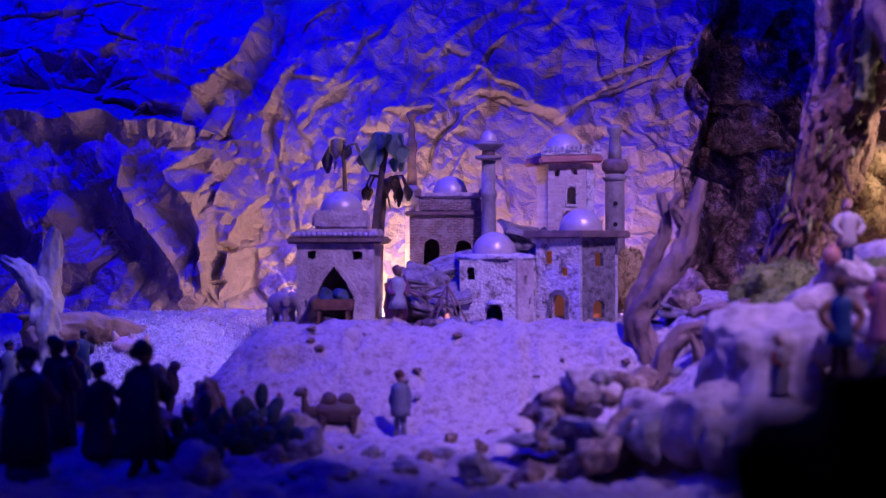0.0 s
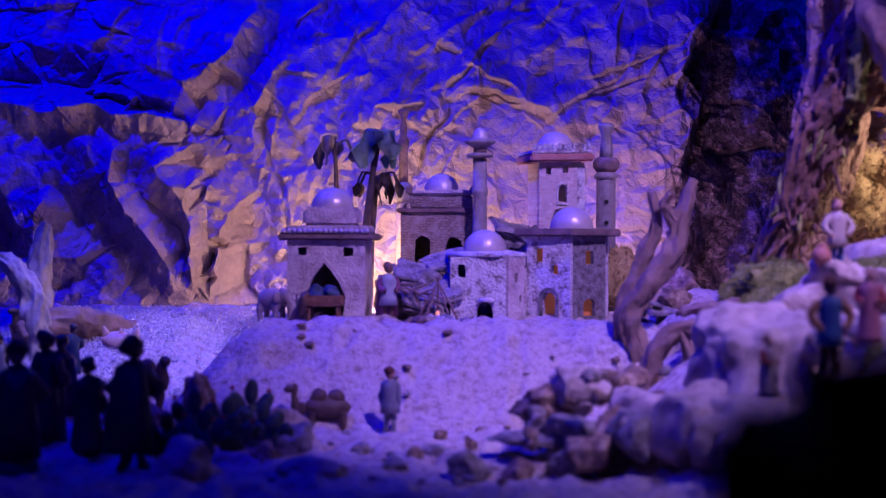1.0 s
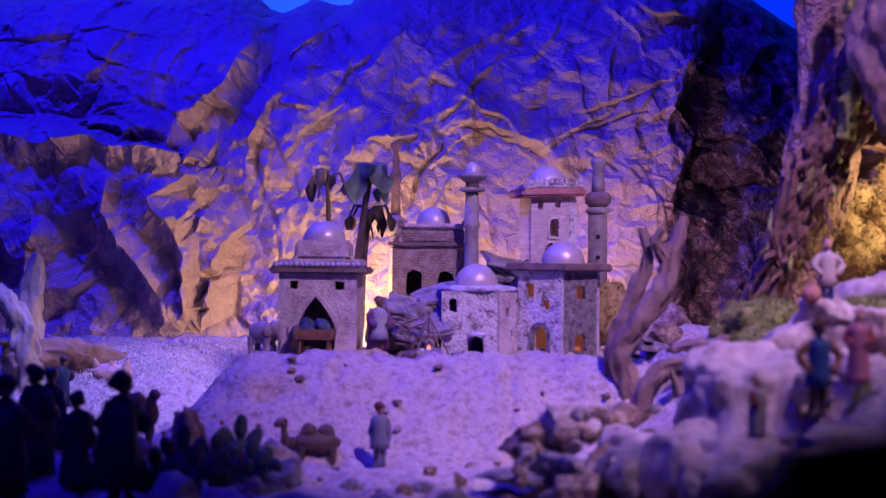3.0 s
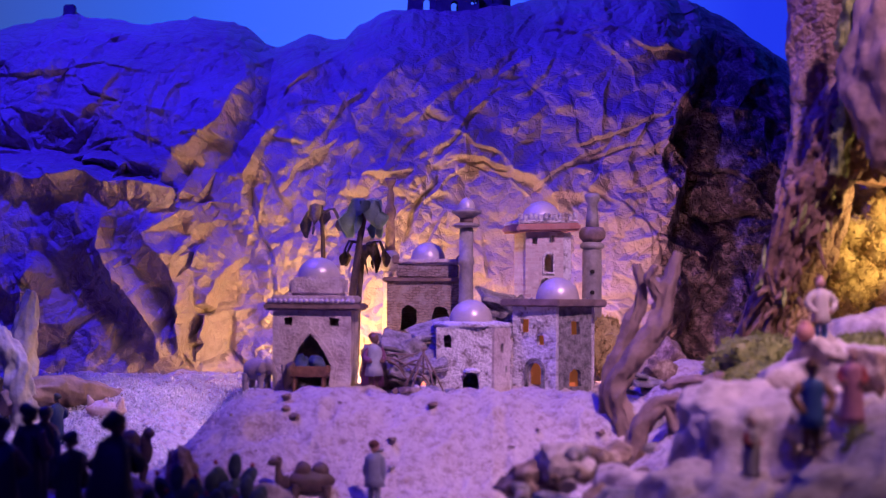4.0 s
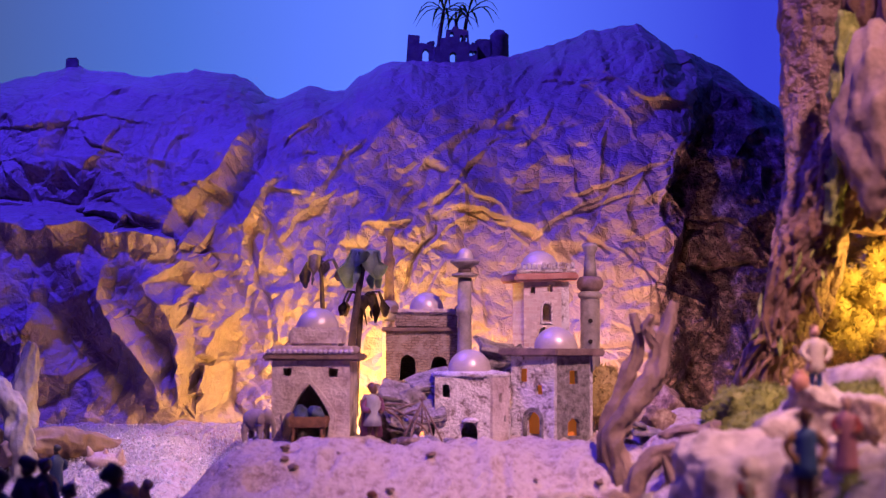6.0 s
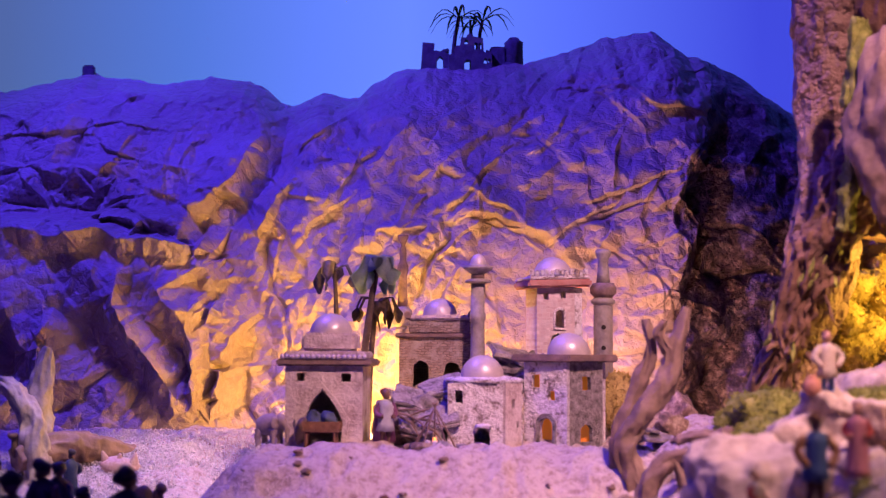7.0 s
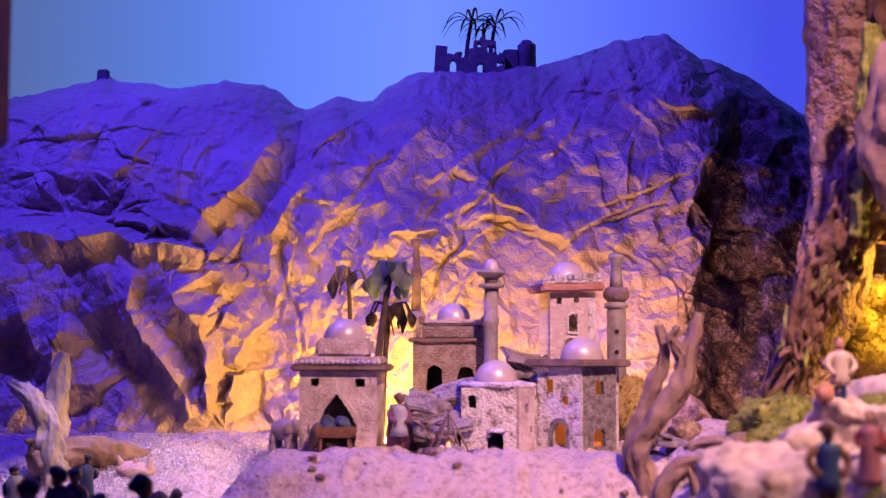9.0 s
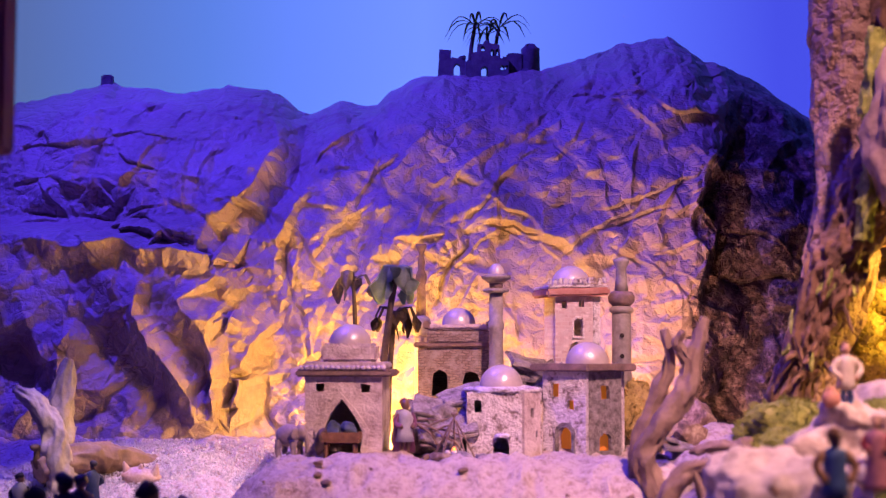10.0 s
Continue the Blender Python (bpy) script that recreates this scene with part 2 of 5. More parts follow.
    if rough:
        for v in bm.verts:
            v.co += noise.noise_vector(v.co * 70 + Vector((seed, 3, 0))) * rough
    if m is not None:
        bmesh.ops.transform(bm, matrix=m, verts=bm.verts)
    return bm


def dome(r, h, m=None):
    n = 12
    prof = [(r * math.cos(i * math.pi / 2 / n), h * math.sin(i * math.pi / 2 / n)) for i in range(n + 1)]
    return lathe([(r * 1.0, -0.004)] + prof, 40, m)


def ball(rx, ry, rz, m=None, sub=3, rough=0.0, freq=40, seed=0):
    bm = bmesh.new()
    bmesh.ops.create_icosphere(bm, subdivisions=sub, radius=1)
    for v in bm.verts:
        v.co = Vector((v.co.x * rx, v.co.y * ry, v.co.z * rz))
        if rough:
            v.co += noise.noise_vector(v.co * freq + Vector((seed * 7.1, 0, 0))) * rough
    for f in bm.faces:
        f.smooth = True
    if m is not None:
        bmesh.ops.transform(bm, matrix=m, verts=bm.verts)
    return bm


def tube(points, radii, steps=10, rough=0.0, seed=0, smooth=True):
    """Tapered limb along points, smoothed between them."""
    pts, rad = [], []
    p = [Vector(q) for q in points]
    for i in range(len(p) - 1):
        a, b, c, d = p[max(i - 1, 0)], p[i], p[i + 1], p[min(i + 2, len(p) - 1)]
        for k in range(5):
            t = k / 5
            pts.append(0.5 * ((2 * b) + (c - a) * t + (2 * a - 5 * b + 4 * c - d) * t * t + (3 * b - a - 3 * c + d) * t ** 3))
            rad.append(radii[i] * (1 - t) + radii[i + 1] * t)
    pts.append(p[-1])
    rad.append(radii[-1])
    bm = bmesh.new()
    rings, side = [], Vector((0.31, 0.83, 0.46))
    for i, q in enumerate(pts):
        t = (pts[min(i + 1, len(pts) - 1)] - pts[max(i - 1, 0)]).normalized()
        u = t.cross(side).normalized()
        w = t.cross(u)
        ring = []
        for k in range(steps):
            a = 2 * math.pi * k / steps
            off = u * math.cos(a) + w * math.sin(a)
            r = rad[i] * (1 + rough * noise.noise(Vector((q.x * 40 + seed, q.y * 40 + 2 * math.cos(a), q.z * 40 + 2 * math.sin(a)))))
            ring.append(bm.verts.new(q + off * r))
        rings.append(ring)
    for a, b in zip(rings, rings[1:]):
        for k in range(steps):
            f = bm.faces.new((a[k], a[(k + 1) % steps], b[(k + 1) % steps], b[k]))
            f.smooth = smooth
    bm.faces.new(rings[0][::-1])
    bm.faces.new(rings[-1])
    bmesh.ops.recalc_face_normals(bm, faces=bm.faces[:])
    return bm


def rock_mesh(rx, ry, rz, seed, sub=4, facet=0.35):
    """Stone: a ball cut by planes, then worn by noise."""
    rnd = random.Random(seed)
    bm = bmesh.new()
    bmesh.ops.create_icosphere(bm, subdivisions=sub, radius=1)
    cuts = [(Vector((rnd.gauss(0, 1), rnd.gauss(0, 1), rnd.gauss(0, 1))).normalized(), rnd.uniform(0.45, 0.85)) for _ in range(14)]
    for v in bm.verts:
        for n, d in cuts:
            s = v.co.dot(n) - d
            if s > 0:
                v.co -= n * s * (0.55 + facet)
        k = v.co * 1.6 + Vector((seed * 3.7, 0, 0))
        v.co *= 1 + 0.20 * noise.fractal(k, 0.8, 2.1, 4) + 0.10 * noise.hetero_terrain(v.co * 3 + Vector((seed, 0, 0)), 0.7, 2.2, 4, 0.5)
        v.co = Vector((v.co.x * rx, v.co.y * ry, v.co.z * rz))
    for f in bm.faces:
        f.smooth = True
    return bm


def rock(name, x, y, z, rx, ry, rz, seed, material, label, turn=0, sub=4, facet=0.35):
    ob = part(name, rock_mesh(rx, ry, rz, seed, sub, facet), material)
    ob.matrix_world = pose(x, y, z, 0, 0, turn)
    return tagged(ob, label, "rock")


def panel(outline, holes, thick, m=None, rough=0.0012):
    """Upright slab in the xz plane, front at y = 0 and going back by thick, pierced by holes."""
    bm = bmesh.new()
    edges = []
    for loop in (outline, *holes):
        vs = [bm.verts.new((x, 0, z)) for x, z in loop]
        edges += [bm.edges.new((vs[i], vs[(i + 1) % len(vs)])) for i in range(len(vs))]
    bmesh.ops.triangle_fill(bm, edges=edges, use_beauty=True, use_dissolve=False)
    grown = bmesh.ops.extrude_face_region(bm, geom=bm.faces[:])
    bmesh.ops.translate(bm, verts=[g for g in grown["geom"] if isinstance(g, bmesh.types.BMVert)], vec=(0, thick, 0))
    bmesh.ops.recalc_face_normals(bm, faces=bm.faces[:])
    if m is not None:
        bmesh.ops.transform(bm, matrix=m, verts=bm.verts)
    return bm


def rect(x, z, w, h):
    return [(x - w / 2, z), (x + w / 2, z), (x + w / 2, z + h), (x - w / 2, z + h)]


def arch(x, z, w, h, point=0.0):
    """Doorway outline with a round head; point lifts the crown."""
    r = w / 2
    top = [(x + r * math.cos(a), z + h - r + (r + point) * math.sin(a)) for a in [math.pi * i / 10 for i in range(11)]]
    return [(x - r, z), (x + r, z)] + top


def ragged(loop, amount, seed):
    rnd = random.Random(seed)
    return [(x + rnd.uniform(-amount, amount), z + rnd.uniform(-amount, amount)) for x, z in loop]


def rugged(bm, depth, freq, seed, cuts=2, long=0.5):
    """Breaks a smooth body up into rough bark or weathered wood."""
    bmesh.ops.subdivide_edges(bm, edges=bm.edges[:], cuts=cuts, use_grid_fill=True)
    bm.normal_update()
    for v in bm.verts:
        k = Vector((v.co.x * freq, v.co.y * freq, v.co.z * freq * long)) + Vector((seed * 5.3, 0, 0))
        v.co += v.normal * depth * (noise.ridged_multi_fractal(k, 0.9, 2.2, 5, 1.0, 2.0) * 0.6 - 0.7)


# ---- paper mountain ----
def hashed(i, j, seed):
    n = np.sin(i * 127.1 + j * 311.7 + seed * 74.7) * 43758.5453
    return n - np.floor(n)


def facets(x, z, size, seed):
    """Flat triangular facets with random corner heights, 0 to 1: the creases of crumpled paper."""
    x, z = x / size, z / size
    k = (x + z) * 0.3660254
    i, j = np.floor(x + k), np.floor(z + k)
    u, v = x + k - i, z + k - j
    low = u > v
    h0, h2 = hashed(i, j, seed), hashed(i + 1, j + 1, seed)
    h1 = np.where(low, hashed(i + 1, j, seed), hashed(i, j + 1, seed))
    a, b = np.where(low, u, v), np.where(low, v, u)
    return h0 * (1 - a) + h1 * (a - b) + h2 * b


def crumple(x, z, seed, size=0.22, amount=0.05, octaves=5, fall=0.5):
    wx = x + 0.09 * (facets(x, z, 0.31, seed + 9) - 0.5) + 0.012 * (facets(x, z, 0.09, seed + 7) - 0.5)
    wz = z + 0.09 * (facets(x, z, 0.27, seed + 5) - 0.5) + 0.012 * (facets(x, z, 0.08, seed + 3) - 0.5)
    h = np.zeros_like(x)
    for o in range(octaves):
        c, s = math.cos(o * 1.1 + seed), math.sin(o * 1.1 + seed)
        h += amount * fall ** o * (facets(wx * c - wz * s, wx * s + wz * c, size * 0.5 ** o, seed + o) - 0.5)
    return h


def step(a, b, v):
    t = np.clip((v - a) / (b - a), 0, 1)
    return t * t * (3 - 2 * t)


def spread(points, heights, x, z):
    """Heights over the grid x, z from flat triangles between scattered points: paper creased from point to point."""
    verts, _, tris, origin, _, _ = geometry.delaunay_2d_cdt([Vector(p) for p in points], [], [], 0, 1e-6)
    h = np.zeros_like(x)
    x0, z0, dx, dz = x[0, 0], z[0, 0], x[0, 1] - x[0, 0], z[1, 0] - z[0, 0]
    rows, cols = x.shape
    level = [heights[o[0]] for o in origin]
    for tri in tris:
        (ax, az), (bx, bz), (cx, cz) = (verts[k] for k in tri)
        area = (bx - ax) * (cz - az) - (cx - ax) * (bz - az)
        if abs(area) < 1e-12:
            continue
        i0, i1 = max(0, int((min(ax, bx, cx) - x0) / dx)), min(cols, int((max(ax, bx, cx) - x0) / dx) + 2)
        j0, j1 = max(0, int((min(az, bz, cz) - z0) / dz)), min(rows, int((max(az, bz, cz) - z0) / dz) + 2)
        if i0 >= i1 or j0 >= j1:
            continue
        px, pz = x[j0:j1, i0:i1] - ax, z[j0:j1, i0:i1] - az
        u = (px * (cz - az) - (cx - ax) * pz) / area
        v = ((bx - ax) * pz - px * (bz - az)) / area
        inside = (u >= -1e-6) & (v >= -1e-6) & (u + v <= 1 + 1e-6)
        ha, hb, hc = (level[k] for k in tri)
        h[j0:j1, i0:i1][inside] = (ha + u * (hb - ha) + v * (hc - ha))[inside]
    return h


def scatter(size, rnd, slant=1.0):
    """Jittered points over the paper, size apart, taller cells where slant is above 1."""
    return [(i * size + rnd.uniform(-0.46, 0.46) * size, (j * size + rnd.uniform(-0.46, 0.46) * size) * slant)
            for i in range(int(-1.3 / size), int(1.25 / size)) for j in range(int(-0.35 / size / slant), int(1.25 / size / slant))]


CREASES = []


def fold(push, *points):
    """A long crease in the paper: forward where push is positive, back where it is negative."""
    CREASES.append((push, points))


fold(0.05, (-0.285, 0.625), (-0.314, 0.551), (-0.350, 0.467), (-0.406, 0.423), (-0.458, 0.406))
fold(-0.05, (-0.265, 0.613), (-0.271, 0.501), (-0.309, 0.423), (-0.348, 0.369))
fold(-0.02, (-0.315, 0.628), (-0.367, 0.591), (-0.414, 0.531), (-0.438, 0.461))
fold(0.03, (-0.427, 0.636), (-0.405, 0.603))
fold(0.022, (-0.634, 0.551), (-0.587, 0.524), (-0.535, 0.492))
fold(-0.03, (-0.637, 0.613), (-0.648, 0.564), (-0.663, 0.489))
fold(0.022, (-0.632, 0.578), (-0.580, 0.645), (-0.532, 0.670))
fold(0.025, (-0.784, 0.599), (-0.715, 0.553))
fold(-0.065, (-0.810, 0.407), (-0.732, 0.397), (-0.669, 0.407), (-0.591, 0.384), (-0.509, 0.364), (-0.470, 0.353), (-0.367, 0.319), (-0.336, 0.298))
fold(0.03, (-0.584, 0.395), (-0.546, 0.408), (-0.497, 0.382))
fold(0.04, (-0.771, 0.350), (-0.706, 0.364), (-0.664, 0.344), (-0.604, 0.350), (-0.560, 0.362), (-0.530, 0.341), (-0.469, 0.341), (-0.411, 0.329), (-0.344, 0.312))
fold(0.06, (-0.531, 0.310), (-0.520, 0.223), (-0.488, 0.171), (-0.445, 0.120), (-0.422, 0.080), (-0.413, 0.038))
fold(-0.055, (-0.655, 0.223), (-0.586, 0.191), (-0.542, 0.145), (-0.478, 0.085), (-0.428, 0.023))
fold(-0.045, (-0.502, 0.223), (-0.448, 0.176), (-0.407, 0.142), (-0.395, 0.099), (-0.400, 0.052))
fold(0.035, (-0.474, 0.269), (-0.419, 0.212), (-0.397, 0.176))
fold(0.045, (-0.385, 0.162), (-0.387, 0.094), (-0.377, 0.042))
fold(-0.03, (-0.409, 0.300), (-0.380, 0.232), (-0.366, 0.217))
fold(-0.045, (-0.336, 0.284), (-0.357, 0.237), (-0.391, 0.176))
fold(0.04, (-0.293, 0.209), (-0.331, 0.171), (-0.343, 0.130), (-0.354, 0.060))
fold(-0.04, (-0.331, 0.123), (-0.367, 0.071), (-0.360, 0.023))
fold(-0.03, (-0.314, 0.118), (-0.309, 0.066), (-0.292, 0.019))
fold(0.04, (-0.628, 0.201), (-0.646, 0.164), (-0.649, 0.094))
fold(-0.03, (-0.579, 0.094), (-0.596, 0.033))
fold(-0.08, (-0.764, 0.196), (-0.719, 0.130), (-0.687, 0.080))
fold(0.03, (-0.730, 0.248), (-0.687, 0.166), (-0.662, 0.125))
fold(0.032, (-0.250, 0.481), (-0.173, 0.492), (-0.097, 0.523))
fold(0.03, (-0.244, 0.473), (-0.275, 0.421), (-0.294, 0.364), (-0.299, 0.306), (-0.271, 0.243))
fold(0.016, (-0.160, 0.437), (-0.214, 0.393), (-0.235, 0.370))
fold(0.022, (-0.068, 0.516), (-0.035, 0.491), (0.010, 0.461), (0.064, 0.416))
fold(-0.04, (0.054, 0.378), (0.051, 0.351), (0.027, 0.321), (-0.010, 0.249))
fold(0.022, (0.040, 0.397), (0.010, 0.348), (-0.026, 0.269))
fold(0.022, (0.069, 0.404), (0.061, 0.364), (0.080, 0.321), (0.128, 0.223))
fold(-0.02, (0.071, 0.432), (0.099, 0.491), (0.133, 0.527))
fold(-0.03, (0.032, 0.486), (0.054, 0.473), (0.082, 0.461))
fold(0.04, (0.076, 0.407), (0.130, 0.399), (0.179, 0.383), (0.227, 0.366), (0.260, 0.335), (0.330, 0.333))
fold(-0.022, (0.080, 0.392), (0.130, 0.382), (0.174, 0.365), (0.217, 0.347), (0.253, 0.314))
fold(0.026, (-0.071, 0.536), (-0.035, 0.563), (0.026, 0.603))
fold(-0.03, (-0.127, 0.584), (-0.082, 0.538))
fold(-0.028, (-0.057, 0.518), (0.015, 0.518), (0.072, 0.545))
fold(0.03, (0.042, 0.501), (0.100, 0.550), (0.146, 0.573), (0.193, 0.608), (0.249, 0.652))
fold(0.03, (-0.231, 0.545), (-0.178, 0.589), (-0.129, 0.624), (-0.113, 0.645))
fold(0.03, (-0.204, 0.624), (-0.214, 0.603))
fold(0.03, (0.171, 0.562), (0.243, 0.609))
fold(0.03, (0.249, 0.656), (0.301, 0.697), (0.365, 0.687))
fold(-0.022, (0.265, 0.648), (0.369, 0.646), (0.420, 0.642))
fold(-0.03, (0.166, 0.550), (0.233, 0.532), (0.260, 0.518))
fold(0.025, (0.175, 0.441), (0.259, 0.499), (0.326, 0.493))
fold(-0.022, (0.183, 0.425), (0.256, 0.432), (0.314, 0.469))
fold(0.03, (0.340, 0.439), (0.434, 0.455), (0.462, 0.441))
fold(-0.022, (0.283, 0.376), (0.348, 0.398), (0.420, 0.419))
fold(0.022, (0.284, 0.547), (0.344, 0.510))
fold(0.04, (0.579, 0.634), (0.551, 0.570), (0.516, 0.515), (0.484, 0.461), (0.467, 0.432), (0.504, 0.383), (0.482, 0.309), (0.449, 0.223))
fold(-0.055, (0.593, 0.616), (0.566, 0.553), (0.532, 0.501), (0.501, 0.451), (0.487, 0.425), (0.520, 0.364), (0.500, 0.302), (0.466, 0.218))
fold(0.022, (0.359, 0.570), (0.479, 0.616), (0.568, 0.639))
fold(0.035, (0.536, 0.391), (0.598, 0.381), (0.649, 0.326))
fold(-0.04, (0.509, 0.295), (0.559, 0.281), (0.648, 0.303))
fold(-0.04, (0.530, 0.167), (0.505, 0.091), (0.455, 0.044))
fold(0.03, (0.546, 0.237), (0.525, 0.161))


CRACKS = []


def crack(depth, *points):
    """A pinched, narrow pleat in the paper."""
    CRACKS.append((depth, points))


crack(0.022, (-0.807, 0.385), (-0.746, 0.393), (-0.692, 0.399), (-0.651, 0.389), (-0.593, 0.380))
crack(0.025, (-0.595, 0.399), (-0.540, 0.406), (-0.474, 0.370), (-0.442, 0.349))
crack(0.016, (-0.685, 0.415), (-0.627, 0.406), (-0.570, 0.417), (-0.514, 0.434))
crack(0.016, (-0.780, 0.421), (-0.716, 0.408))
crack(0.018, (-0.535, 0.492), (-0.587, 0.522), (-0.621, 0.545))
crack(0.014, (-0.664, 0.501), (-0.656, 0.524), (-0.645, 0.571))
crack(0.02, (-0.415, 0.319), (-0.376, 0.310), (-0.351, 0.319))
crack(0.016, (-0.350, 0.280), (-0.339, 0.302))
crack(0.022, (0.054, 0.382), (0.051, 0.351), (0.029, 0.321), (0.013, 0.285), (-0.010, 0.238))
crack(0.014, (0.078, 0.399), (0.130, 0.389), (0.192, 0.369))
crack(0.012, (0.032, 0.491), (0.054, 0.476), (0.078, 0.463))
crack(0.014, (-0.094, 0.538), (-0.126, 0.586), (-0.148, 0.603))
crack(0.012, (-0.229, 0.501), (-0.176, 0.499), (-0.144, 0.506))
crack(0.018, (0.489, 0.451), (0.469, 0.412), (0.470, 0.369), (0.503, 0.316))
crack(0.018, (0.485, 0.467), (0.517, 0.510), (0.551, 0.564))
crack(0.016, (0.515, 0.378), (0.577, 0.378), (0.637, 0.348))
crack(0.018, (0.494, 0.303), (0.559, 0.279), (0.648, 0.301))
crack(0.016, (0.530, 0.157), (0.514, 0.101), (0.455, 0.047))
crack(0.014, (0.579, 0.264), (0.533, 0.182))
crack(0.014, (0.617, 0.223), (0.622, 0.142), (0.567, 0.082))
crack(0.018, (-0.364, 0.094), (-0.373, 0.047), (-0.364, 0.014))
crack(0.016, (-0.311, 0.111), (-0.305, 0.062), (-0.291, 0.018))
crack(0.014, (-0.411, 0.047), (-0.406, 0.085), (-0.394, 0.118))
crack(0.018, (-0.278, 0.369), (-0.284, 0.316), (-0.261, 0.264), (-0.233, 0.182), (-0.237, 0.131))
crack(0.014, (0.113, 0.264), (0.138, 0.223), (0.163, 0.182))
crack(0.012, (0.098, 0.306), (0.123, 0.238))
crack(0.014, (0.329, 0.142), (0.389, 0.146), (0.429, 0.131))
crack(0.012, (0.166, 0.559), (0.219, 0.552), (0.258, 0.518))
crack(0.012, (0.248, 0.651), (0.316, 0.656), (0.403, 0.642))
crack(0.012, (-0.190, 0.576), (-0.231, 0.545), (-0.245, 0.501))
crack(0.012, (0.286, 0.380), (0.349, 0.399), (0.418, 0.421))
crack(0.012, (0.311, 0.346), (0.357, 0.332), (0.376, 0.306))


def pinch(x, z, depth, line, near, far):
    """How deep the pleat along line is at x, z: steep over near on one side, gently out to far on the other."""
    gap, left = np.full_like(x, 9.0), np.zeros_like(x)
    for (x0, z0), (x1, z1) in zip(line, line[1:]):
        dx, dz = x1 - x0, z1 - z0
        t = ((x - x0) * dx + (z - z0) * dz) / (dx * dx + dz * dz)
        on = np.clip(t, 0, 1)
        d = np.hypot(x - x0 - on * dx, z - z0 - on * dz)
        left = np.where(d < gap, (x - x0) * dz - (z - z0) * dx, left)
        gap = np.minimum(gap, d)
    (x0, z0), (x1, z1) = line[0], line[-1]
    t = ((x - x0) * (x1 - x0) + (z - z0) * (z1 - z0)) / ((x1 - x0) ** 2 + (z1 - z0) ** 2)
    ends = np.clip(np.minimum(t, 1 - t) * 4 + 0.15, 0, 1)
    return depth * ends * np.maximum(0, 1 - gap / np.where(left > 0, near, far))


CREST_X = [-1.3, -0.9, -0.728, -0.69, -0.66, -0.519, -0.438, -0.357, -0.32, -0.293, -0.270, -0.206, -0.130, -0.101, -0.031, 0.212, 0.259, 0.363, 0.468, 0.508, 0.543, 0.607, 0.677, 0.758, 0.916, 1.3]
CREST_Z = [0.6, 0.664, 0.703, 0.714, 0.708, 0.694, 0.707, 0.702, 0.684, 0.655, 0.652, 0.676, 0.670, 0.698, 0.728, 0.738, 0.752, 0.788, 0.804, 0.784, 0.75, 0.744, 0.703, 0.643, 0.56, 0.5]


def mountain_y(x, z, top):
    """How far back the paper stands at x and height z under its crest."""
    s = np.clip(z / top, -0.3, 1)
    y = 2.17 + 0.22 * s + 0.20 * np.clip(s, 0, 1) ** 7
    left = 1 - step(-0.42, -0.27, x)
    ledge = 0.385 - 0.16 * step(-0.45, -0.30, x)
    y -= left * 0.09 * (1 - step(ledge - 0.02, ledge + 0.03, z)) * (0.6 + 0.4 * step(-0.1, 0.25, z))
    y -= 0.04 * step(0.05, 0.45, x) * step(0.2, 0.5, s)
    y += 0.04 * step(0.46, 0.52, x - 0.30 * np.maximum(0, z - 0.4))
    return y


def grid_object(name, X, Y, Z, material):
    rows, cols = X.shape
    idx = np.arange(rows * cols).reshape(rows, cols)
    q = np.stack([idx[:-1, :-1], idx[:-1, 1:], idx[1:, 1:], idx[1:, :-1]], -1).reshape(-1, 4)
    me = bpy.data.meshes.new(name)
    me.from_pydata(np.stack([X, Y, Z], -1).reshape(-1, 3).tolist(), [], q.tolist())
    for m in (material if isinstance(material, list) else [material]):
        me.materials.append(m)
    return new(name, me), q


